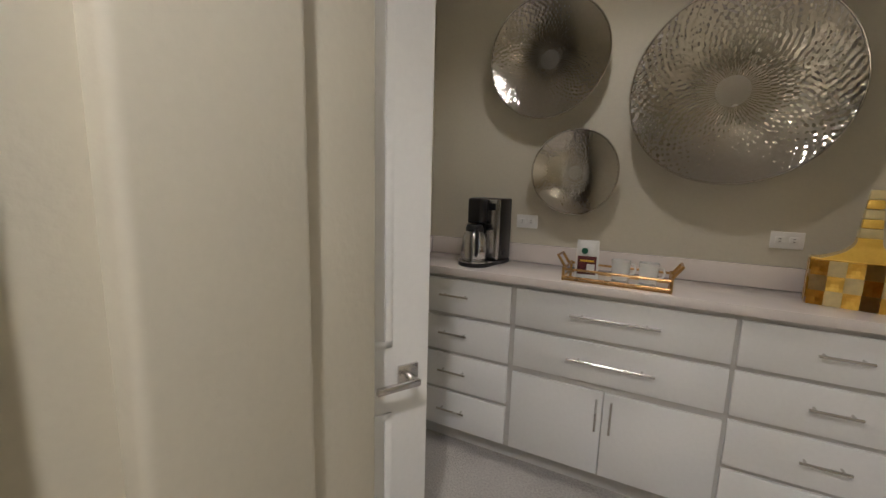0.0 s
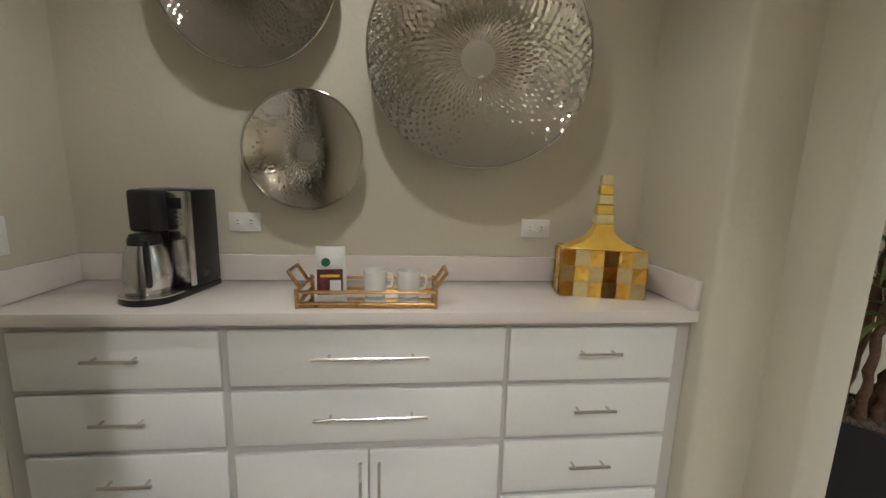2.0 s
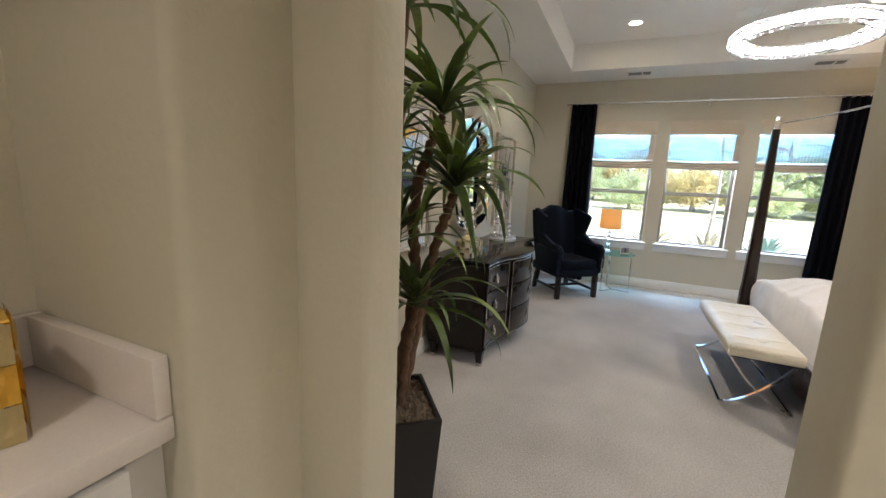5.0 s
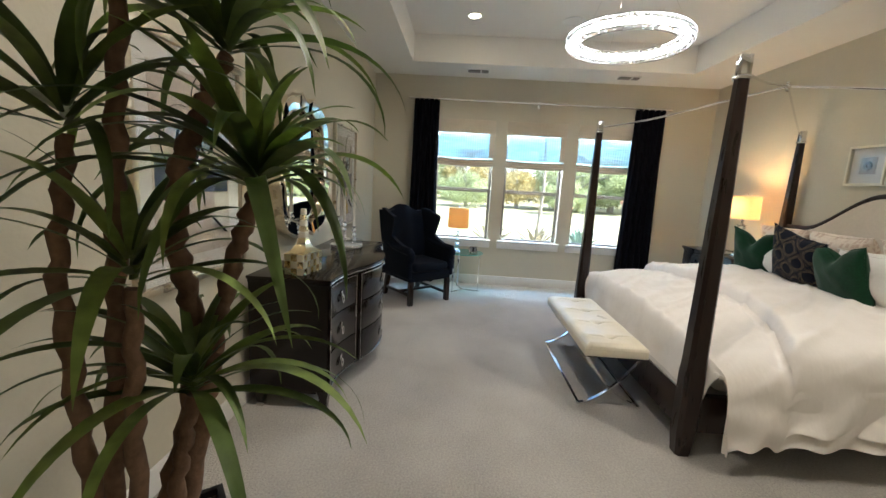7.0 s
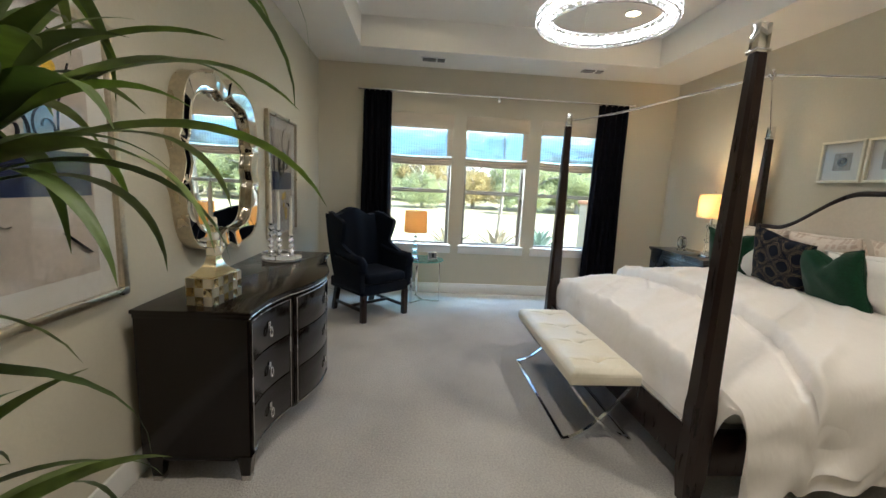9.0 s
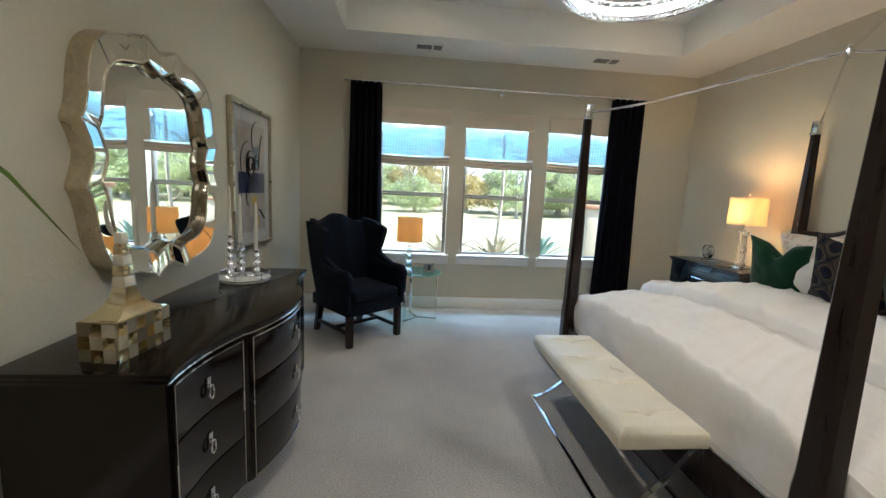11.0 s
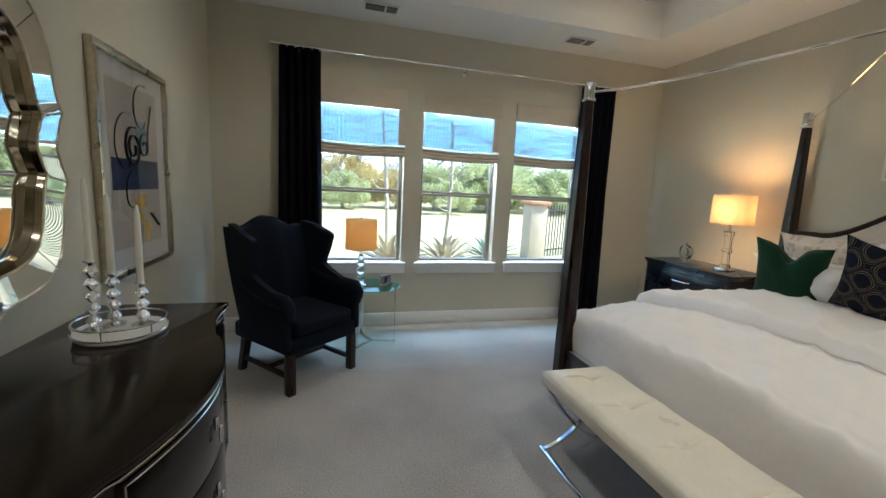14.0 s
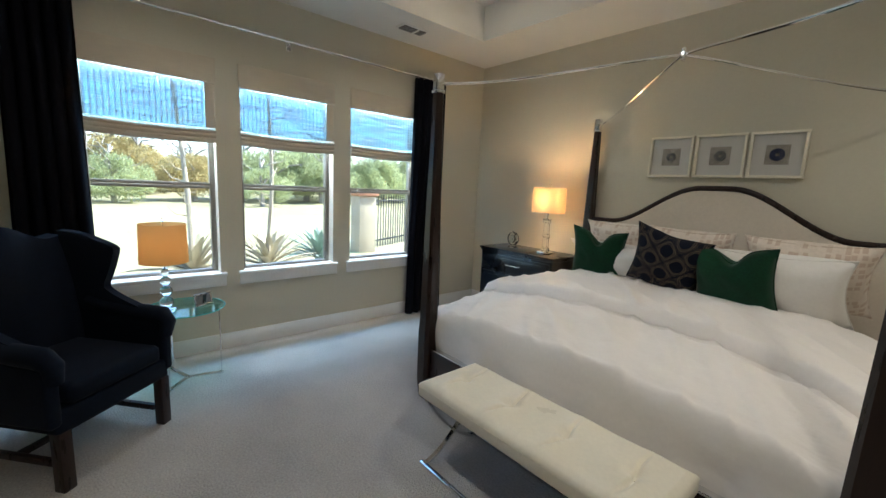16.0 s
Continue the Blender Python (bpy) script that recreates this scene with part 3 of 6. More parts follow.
bead_mesh = mesh_of("crystal_bead", bead, CRYSTAL, 0)
for r, n in ((RR - 0.034, 74), (RR + 0.034, 86)):
    for k in range(n):
        for z in ((-0.018, 0.018)):
            a = 2 * math.pi * (k + (0.5 if z > 0 else 0)) / n
            if n == 86 or k % 2 == 0:
                piece("crystal_bead", bead_mesh, ch, pose(r * math.cos(a), r * math.sin(a), z, 40 * k, 25 * k, 0))
for k in range(3):
    a = 2 * math.pi * k / 3
    part("cable", tube([(RR * math.cos(a), RR * math.sin(a), 0.03), (0.06 * math.cos(a), 0.06 * math.sin(a), ZT - RZ - 0.03)], 0.0012, 6), CHROME, ch)
part("canopy", lathe([(0.0, ZT - RZ - 0.04), (0.085, ZT - RZ - 0.04), (0.09, ZT - RZ - 0.001), (0.0, ZT - RZ - 0.001)], 32), CHROME, ch)

# ---- coffee bar ----
cab = thing("bar_cabinet", "white painted built-in cabinet with drawers and doors", "cabinet")
YF = 2.335
part("carcass", box(-0.617, YF, 0.10, 1.537, 2.698, 0.945), CABSHADE, cab, "white face frame with gap shade put into its colour", smooth=0)
part("toe_kick", box(-0.617, 2.40, 0.0, 1.537, 2.69, 0.099), CABSHADE, cab, smooth=0)


def pull(parent, x, z, length, upright=False):
    h = part("handle", moved(tube([(-length / 2, 0, 0), (length / 2, 0, 0)], 0.0055, 10), pose(x, YF - 0.048, z, 0, 90 if upright else 0, 0)), NICKEL, parent, "brushed nickel bar pull")
    for s in (-0.36, 0.36):
        d = (0, s * length) if upright else (s * length, 0)
        part("standoff", tube([(x + d[0], YF - 0.047, z + d[1]), (x + d[0], YF - 0.018, z + d[1])], 0.0045, 8), NICKEL, h)


def front(kind, x0, x1, z0, z1, handles):
    d = part(kind, box(x0, YF - 0.019, z0, x1, YF - 0.001, z1, 0.003), CAB, cab, "white painted slab front")
    for hx, hz, ln, up in handles:
        pull(d, hx, hz, ln, up)


ROWZ = [(0.748, 0.927), (0.545, 0.728), (0.335, 0.525), (0.115, 0.315)]
for x0, x1, ln, shift in ((-0.555, 0.022, 0.155, 0.0), (0.915, 1.480, 0.145, 0.01)):
    for z0, z1 in ROWZ:
        front("drawer", x0, x1, z0, z1, [((x0 + x1) / 2 + shift, (z0 + z1) / 2 + 0.01, ln, False)])
for z0, z1 in ROWZ[:2]:
    front("drawer", 0.048, 0.898, z0, z1, [(0.475, (z0 + z1) / 2 + 0.008, 0.355, False)])
front("cabinet_door", 0.048, 0.462, 0.115, 0.512, [(0.440, 0.415, 0.150, True)])
front("cabinet_door", 0.468, 0.898, 0.115, 0.512, [(0.500, 0.415, 0.150, True)])
top = thing("bar_countertop", "pale blush quartz countertop with a low backsplash", "countertop")
part("slab", box(-0.618, 2.298, 0.950, 1.538, 2.698, 0.990, 0.004), QUARTZ, top)
part("backsplash", box(-0.617, 2.672, 0.991, 1.537, 2.6975, 1.090, 0.003), QUARTZ, top)
part("side_splash", box(1.513, 2.300, 0.991, 1.5375, 2.671, 1.090, 0.003), QUARTZ, top)
part("side_splash", box(-0.6175, 2.300, 0.991, -0.593, 2.671, 1.090, 0.003), QUARTZ, top)


def wall_plate(x, y, z, turn, sockets):
    o = thing("power_outlet" if sockets else "light_switch", "white wall plate with two sockets" if sockets else "white rocker light switch plate", "outlet" if sockets else "switch", pose(x, y, z, 0, 0, turn))
    w, h = (0.116, 0.072) if sockets else (0.072, 0.116)
    part("plate", box(-w / 2, -0.006, -h / 2, w / 2, -0.0005, h / 2, 0.003), WHITE, o)
    if sockets:
        for s in (-0.024, 0.024):
            r = part("receptacle", box(s - 0.017, -0.009, -0.015, s + 0.017, -0.0062, 0.015, 0.004), WHITE, o)
            for dz in (-0.006, 0.006):
                part("slot", box(s - 0.005, -0.0096, dz - 0.001, s + 0.004, -0.0092, dz + 0.001), VENT, r)
    else:
        part("rocker", box(-0.016, -0.010, -0.033, 0.016, -0.0062, 0.033, 0.003), WHITE, o)


wall_plate(-0.024, 2.70, 1.212, 0, True)
wall_plate(1.100, 2.70, 1.204, 0, True)
wall_plate(-0.62, 2.405, 1.19, 90, False)


def platter(x, z, radius, seed):
    """Hammered dish: rings of staggered facets, a flat disc in the middle, rolled rim."""
    rnd = random.Random(seed)
    p = thing("wall_platter", "round hammered silver metal dish hung on the wall", "wall decor", pose(x, 2.70 - 0.012, z, 90, 0, rnd.uniform(0, 6) * 0), group="hammered dishes on the wall")
    n = 60 * 6 if radius > 0.25 else 46 * 6
    depth = 0.225 * radius
    beats = n // 6

    def height(q):
        return 0.012 + depth * (max(0, q - 0.16) / 0.84) ** 2.2

    def hammer(q, a):
        """Beaten marks: long dents near the middle, short ones at the rim."""
        row = (q - 0.16) / 0.84
        step = 9 * row + 7 * row * row
        shift = math.pi * (int(step) % 2) + 2.6 * noise.noise((6 * math.cos(a), 6 * math.sin(a), 9 * q + seed))
        within = math.sin(math.pi * (step - int(step))) ** 0.6
        strike = 0.6 + 1.6 * noise.noise((40 * q * math.cos(a), 40 * q * math.sin(a), seed))
        return 0.0017 * strike * (0.22 + 1.35 * q * q) * radius / 0.3 * math.sin(beats * a + shift) * (0.25 + 0.75 * within)

    count = max(30, int(radius * 150))
    bm = bmesh.new()
    rings = []
    for i in range(count + 1):
        q = 0.16 + 0.84 * i / count
        ring = []
        for k in range(n):
            a = 2 * math.pi * k / n
            wob = 1 + 0.010 * math.sin(3 * a + seed) * min(1, 4 * i / count)
            z = height(q) + (hammer(q, a) if 0 < i < count else 0.0)
            ring.append(bm.verts.new((radius * q * wob * math.cos(a), radius * q * wob * math.sin(a), z)))
        rings.append(ring)
    for r0, r1 in zip(rings, rings[1:]):
        for k in range(n):
            bm.faces.new((r0[k], r1[k], r1[(k + 1) % n], r0[(k + 1) % n]))
    part("dish", bm, HAMMER, p, "", 60)
    part("centre_disc", lathe([(0.0, 0.010), (0.165 * radius, 0.010), (0.165 * radius, 0.0135), (0.0, 0.0135)], 40), NICKEL, p, "smooth flat centre")
    part("rim", tube([(radius * (1 + 0.010 * math.sin(3 * a + seed)) * math.cos(a), radius * (1 + 0.010 * math.sin(3 * a + seed)) * math.sin(a), height(1)) for a in [2 * math.pi * k / 96 for k in range(96)]], 0.004, 8, True), HAMMER, p)
    part("hanger", lathe([(0.0, -0.0115), (0.03, -0.0115), (0.03, 0.0095), (0.0, 0.0095)], 16), NICKEL, p)


platter(0.835, 1.825, 0.395, 3)
platter(0.048, 2.035, 0.290, 7)
platter(0.214, 1.478, 0.208, 11)


def lustre_vessel(m, w, d, h, total, bright, satin, label):
    """Block of checkered pillowed squares under a swept roof and a tall stepped neck."""
    t = thing("checkered_vessel", label, "decor vase", m)
    part("core", box(-w / 2 + 0.016, -d / 2 + 0.016, 0, w / 2 - 0.016, d / 2 - 0.016, h - 0.001), satin, t)
    nx, nz = 6, 3
    neck = 0.107 * w
    ny = max(2, round(d / w * nx))

    def pillow(sx, sz, deep):
        bm = bmesh.new()
        g = [[bm.verts.new((sx * (i / 4 - 0.5), -0.006 + deep * (1 - 2 * max(abs(i / 4 - 0.5), abs(j / 4 - 0.5))), sz * (j / 4 - 0.5))) for j in range(5)] for i in range(5)]
        for i in range(4):
            for j in range(4):
                bm.faces.new((g[i][j], g[i + 1][j], g[i + 1][j + 1], g[i][j + 1]))
        bmesh.ops.solidify(bm, geom=bm.faces[:], thickness=0.004)
        return bm

    fx = [mesh_of("tile", pillow(w / nx * 0.97, h / nz * 0.97, deep), mm, 12) for mm, deep in ((bright, 0.009), (satin, -0.002))]
    fy = [mesh_of("tile", pillow(d / ny * 0.97, h / nz * 0.97, deep), mm, 12) for mm, deep in ((bright, 0.009), (satin, -0.002))]
    for j in range(nz):
        z = h * (j + 0.5) / nz
        for side in (-1, 1):
            for i in range(nx):
                piece("tile", fx[(i + j) % 2], t, pose(w * ((i + 0.5) / nx - 0.5), side * (d / 2 - 0.001), z, 0, 0, 0 if side < 0 else 180))
            for i in range(ny):
                piece("tile", fy[(i + j + 1) % 2], t, pose(side * (w / 2 - 0.001), d * ((i + 0.5) / ny - 0.5), z, 0, 0, 90 if side > 0 else -90))
    part("top_plate", box(-w / 2, -d / 2, h - 0.0008, w / 2, d / 2, h + 0.004, 0.002), bright, t)
    bm = bmesh.new()
    rings = []
    for k in range(13):
        q = k / 12
        sw, sd = neck + (0.86 * w / 2 - neck) * (1 - q) ** 2.6, neck + (0.90 * d / 2 - neck) * (1 - q) ** 1.8
        z = h + 0.0042 + ((total - h) * 0.34 - 0.0042) * q
        rings.append([bm.verts.new((a * sw, b * sd, z)) for a, b in ((-1, -1), (1, -1), (1, 1), (-1, 1))])
    for r0, r1 in zip(rings, rings[1:]):
        for k in range(4):
            bm.faces.new((r0[k], r0[(k + 1) % 4], r1[(k + 1) % 4], r1[k]))
    bm.faces.new(rings[0][::-1])
    bm.faces.new(rings[-1])
    part("shoulder", bm, bright, t, "", 30)
    zb, seg = h + (total - h) * 0.34, (total - h) * 0.66 / 5
    for k in range(5):
        lo, hi = neck * (1 - 0.084 * k), neck * (1 - 0.084 * (k + 0.9))
        bm = box(-1, -1, zb + seg * k, 1, 1, zb + seg * (k + 0.97))
        for v in bm.verts:
            f = lo if v.co.z < zb + seg * (k + 0.5) else hi
            v.co.x *= f
            v.co.y *= f
        bmesh.ops.bevel(bm, geom=bm.edges[:], offset=0.004, segments=2, profile=0.5, affect="EDGES")
        part("neck_block", bm, bright if k % 2 else satin, t)
    return t


lustre_vessel(pose(1.283, 2.505, 0.9905, 0, 0, -13), 0.290, 0.125, 0.170, 0.432, GOLD, GOLDMATT, "glossy gold checkered ceramic vessel with tall neck on the bar")

# coffee maker
cm = thing("coffee_maker", "black and steel drip coffee maker with thermal carafe", "coffee maker", pose(-0.195, 2.515, 0.9905, 0, 0, -8))
part("base", prism([(0.085 * math.cos(a) - 0.01, 0.085 * math.sin(a) - 0.085) for a in [math.pi + math.pi * k / 14 for k in range(15)]] + [(0.085, 0.13), (-0.10, 0.13)], 0.0, 0.022, 0.005), BLACK, cm)
part("base_trim", prism([(0.088 * math.cos(a) - 0.01, 0.088 * math.sin(a) - 0.085) for a in [math.pi + math.pi * k / 14 for k in range(15)]] + [(0.080, -0.06), (-0.10, -0.06)], 0.0225, 0.027, 0.002), STEEL, cm)
part("tower", box(-0.105, 0.0, 0.0225, 0.085, 0.13, 0.345, 0.008), BLACK, cm)
part("side_panel", box(-0.104, -0.006, 0.03, -0.055, -0.0005, 0.34, 0.003), STEEL, cm, "brushed steel panel")
part("control_panel", box(0.015, -0.030, 0.03, 0.084, -0.0005, 0.34, 0.005), STEEL, cm, "brushed steel control panel")
part("display", box(0.030, -0.0325, 0.285, 0.068, -0.0305, 0.320, 0.001), BLACK, cm)
for k in range(3):
    part("button", box(0.033, -0.0335, 0.262 - 0.014 * k, 0.065, -0.0305, 0.269 - 0.014 * k, 0.001), NICKEL, cm)
part("brew_head", box(-0.060, -0.095, 0.215, 0.020, -0.0065, 0.345, 0.012, 3), BLACK, cm)
car = part("carafe", moved(lathe([(0.0, 0.0), (0.062, 0.0), (0.066, 0.01), (0.066, 0.06), (0.058, 0.12), (0.045, 0.15), (0.0, 0.15)], 36), pose(-0.018, -0.085, 0.028)), STEEL, cm, "polished steel thermal carafe")
part("lid", moved(lathe([(0.0, 0.1505), (0.046, 0.1505), (0.046, 0.165), (0.038, 0.182), (0.0, 0.184)], 32), pose(-0.018, -0.085, 0.028)), BLACK, car)
part("carafe_handle", moved(tube([(0, -0.047, 0.185), (0, -0.080, 0.175), (0, -0.087, 0.13), (0, -0.081, 0.075), (0, -0.065, 0.06)], 0.009, 10), pose(-0.018, -0.085, 0, 0, 0, 40)), BLACK, car)

# tray with mugs and coffee bag
TRX, TRY = 0.463, 2.425
tr = thing("serving_tray", "rectangular mirrored tray with antique brass rails and handles", "tray", pose(TRX, TRY, 0.9905, 0, 0, -1.5))
part("mirror_base", box(-0.205, -0.085, 0.008, 0.205, 0.085, 0.013), MIRROR, tr, "mirror glass")
part("underside", box(-0.208, -0.088, 0.0, 0.208, 0.088, 0.0078), BRASS, tr)
for z in (0.016, 0.052):
    part("rail", tube([(-0.212, -0.092, z), (0.212, -0.092, z)], 0.0055, 8), BRASS, tr)
    part("rail", tube([(-0.212, 0.092, z), (0.212, 0.092, z)], 0.0055, 8), BRASS, tr)
    for s in (-0.212, 0.212):
        part("rail", tube([(s, -0.092, z), (s, 0.092, z)], 0.0055, 8), BRASS, tr)
for sx in (-0.212, 0.212):
    for sy in (-0.092, 0.092):
        part("post", tube([(sx, sy, 0.0), (sx, sy, 0.062)], 0.006, 8), BRASS, tr)
    s = 1 if sx > 0 else -1
    part("handle", tube([(sx, -0.05, 0.052), (sx + 0.035 * s, -0.05, 0.105), (sx + 0.035 * s, 0.05, 0.105), (sx, 0.05, 0.052)], 0.0065, 8), BRASS, tr)


def mug(x, y, turn):
    g = thing("coffee_mug", "white porcelain mug on the tray", "mug", pose(x, y, 1.004, 0, 0, turn), group="mugs on the tray")
    part("body", lathe([(0.0, 0.0), (0.028, 0.0), (0.034, 0.004), (0.037, 0.04), (0.040, 0.088), (0.0372, 0.088), (0.034, 0.04), (0.030, 0.008), (0.0, 0.006)], 36), PORCELAIN, g)
    part("handle", tube([(0.036, 0, 0.072), (0.055, 0, 0.070), (0.062, 0, 0.048), (0.054, 0, 0.028), (0.035, 0, 0.024)], 0.005, 8), PORCELAIN, g)


mug(0.478, 2.43, 20)
mug(0.588, 2.425, 0)
bag = thing("coffee_bag", "white and maroon bag of ground coffee on the tray", "coffee bag", pose(0.335, 2.43, 1.004, 0, 0, 6))
part("pouch", sheet(lambda u, v: ((0.046 - 0.004 * v) * math.cos(2 * math.pi * u) * (1 + 0.12 * math.cos(4 * math.pi * u)), (0.027 * (1 - 0.75 * max(0, v - 0.75) * 4 * 0.9)) * math.sin(2 * math.pi * u), 0.165 * v), 32, 10), BAGWHITE, bag)
part("lower_label", box(-0.040, -0.0315, 0.012, 0.040, -0.0275, 0.095, 0.001), BAGRED, bag, "dark maroon printed label")
part("badge", moved(lathe([(0.0, 0.0), (0.014, 0.0), (0.014, 0.002), (0.0, 0.002)], 24), pose(-0.012, -0.0285, 0.118, 90)), mat("badge_green", (0.02, 0.12, 0.07), 0.5), bag)
part("print_bar", box(-0.030, -0.033, 0.070, 0.030, -0.0317, 0.078), YELLOW, bag)
part("print_panel", box(0.0, -0.033, 0.020, 0.034, -0.0317, 0.060), BAGWHITE, bag)

# entry door
dr = thing("door_1", "white panelled door standing open with a square-rose lever", "door", pose(0.058, 1.440, 0, 0, 0, 60), kind="structure")
part("leaf", box(-0.76, 0.0, 0.012, 0.0, 0.036, 2.06, 0.003), WHITE, dr)
for z0, z1 in ((0.20, 0.80), (0.98, 1.93)):
    part("panel_moulding", join(box(-0.65, -0.007, z0, -0.11, -0.0005, z0 + 0.022, 0.004), box(-0.65, -0.007, z1 - 0.022, -0.11, -0.0005, z1, 0.004), box(-0.65, -0.007, z0, -0.628, -0.0005, z1, 0.004), box(-0.132, -0.007, z0, -0.11, -0.0005, z1, 0.004)), WHITE, dr)
    part("raised_panel", box(-0.60, -0.004, z0 + 0.05, -0.16, -0.0005, z1 - 0.05, 0.003), WHITE, dr)
lv = part("door_handle", box(-0.095, -0.010, 0.865, -0.035, -0.001, 0.925, 0.003), NICKEL, dr, "satin nickel square rose")
part("lever", join(tube([(-0.065, -0.01, 0.895), (-0.065, -0.055, 0.895)], 0.010, 12), box(-0.175, -0.062, 0.886, -0.056, -0.048, 0.904, 0.003)), NICKEL, lv)
part("latch_plate", box(-0.0005, 0.006, 0.865, 0.0015, 0.030, 0.925, 0.0008), NICKEL, dr)

# ---- bedroom: bed ----
bed = thing("canopy_bed", "dark walnut four-poster bed with curved silver canopy rods", "bed")
PX0, PX1, PYF, PYH = 3.735, 5.680, 0.575, -1.265
for x, y in ((PX0, PYF), (PX1, PYF), (PX0, PYH), (PX1, PYH)):
    bm = bmesh.new()
    rings = []
    for z, s in ((0.0, 0.040), (0.06, 0.046), (0.10, 0.050), (0.14, 0.053), (0.45, 0.053), (0.50, 0.049), (0.55, 0.048), (1.20, 0.040), (1.90, 0.026)):
        c = s * 0.62
        rings.append([bm.verts.new((x + a, y + b, z)) for a, b in ((-c, -s), (c, -s), (s, -c), (s, c), (c, s), (-c, s), (-s, c), (-s, -c))])
    for r0, r1 in zip(rings, rings[1:]):
        for k in range(8):
            bm.faces.new((r0[k], r0[(k + 1) % 8], r1[(k + 1) % 8], r1[k]))
    bm.faces.new(rings[0][::-1])
    bm.faces.new(rings[-1])
    post = part("post", bm, BEDWOOD, bed, "", 20)
    part("post_cap", join(box(x - 0.029, y - 0.029, 1.901, x + 0.029, y + 0.029, 1.918, 0.003), box(x - 0.024, y - 0.024, 1.919, x + 0.024, y + 0.024, 2.010, 0.004)), CHROME, post, "polished nickel cap")
CX, CY, CZ = (PX0 + PX1) / 2, (PYF + PYH) / 2, 2.135
for x, y in ((PX0, PYF), (PX1, PYF), (PX0, PYH), (PX1, PYH)):
    pts = []
    for k in range(25):
        s = k / 24
        e = s * s * (2.0 - s)
        pts.append((x + (CX - x) * s, y + (CY - y) * s, 1.955 + (CZ - 1.955) * e))
    part("canopy_rod", tube(pts, 0.0075, 10), CHROME, bed, "curved polished nickel rod")
part("finial", moved(lathe([(0.0, -0.035), (0.012, -0.03), (0.008, -0.015), (0.022, -0.005), (0.022, 0.008), (0.010, 0.016), (0.014, 0.028), (0.0, 0.04)], 20), pose(CX, CY, CZ)), CHROME, bed)
part("foot_rail", box(PX0 + 0.056, PYF - 0.022, 0.13, PX1 - 0.056, PYF + 0.022, 0.335, 0.005), BEDWOOD, bed)
part("rail_trim", box(PX0 + 0.058, PYF - 0.012, 0.3355, PX1 - 0.058, PYF + 0.026, 0.347, 0.003), CHROME, bed, "silver trim strip")
for x in (PX0, PX1):
    part("side_rail", box(x - 0.022, PYH + 0.056, 0.13, x + 0.022, PYF - 0.056, 0.335, 0.005), BEDWOOD, bed)


def crest(q):
    """Height of the headboard along q from 0 to 1."""
    s = abs(2 * q - 1)
    e = max(0.0, min(1.0, (s - 0.10) / 0.72))
    return 1.150 + 0.300 * (1 - e * e * (3 - 2 * e))


def hb(q):
    return PX0 + 0.045 + (PX1 - PX0 - 0.09) * q


outline = [(hb(0), 0.30)] + [(hb(1), 0.30)] + [(hb(1 - k / 40), crest(1 - k / 40) - 0.03) for k in range(41)]
part("headboard_panel", moved(prism(outline, -0.025, 0.025, 0.006), Matrix.Translation((0, PYH, 0)) @ pose(0, 0, 0, 90)), CREAM, bed, "cream upholstered panel")
part("headboard_rail", tube([(hb(k / 48), PYH + 0.004, crest(k / 48) - 0.012) for k in range(49)], 0.021, 10), BEDWOOD, bed)

mt = thing("mattress", "thick white mattress on the bed", "mattress")
part("body", box(PX0 + 0.03, PYH + 0.03, 0.33, PX1 - 0.03, PYF - 0.15, 0.60, 0.05, 4), LINEN, mt)


def fold_edge(u):
    """How far down the bed the turned-down edge reaches, across the bed."""
    q = min(1.15, max(0.0, (5.3 - (PX0 - 0.53 + 3.0 * u)) / 1.45))
    return -0.06 + 0.06 * q + 0.36 * (max(0.0, q - 0.72) / 0.3) ** 1.5 * 0.3 + 0.012 * noise.noise((6 * u, 0, 2))


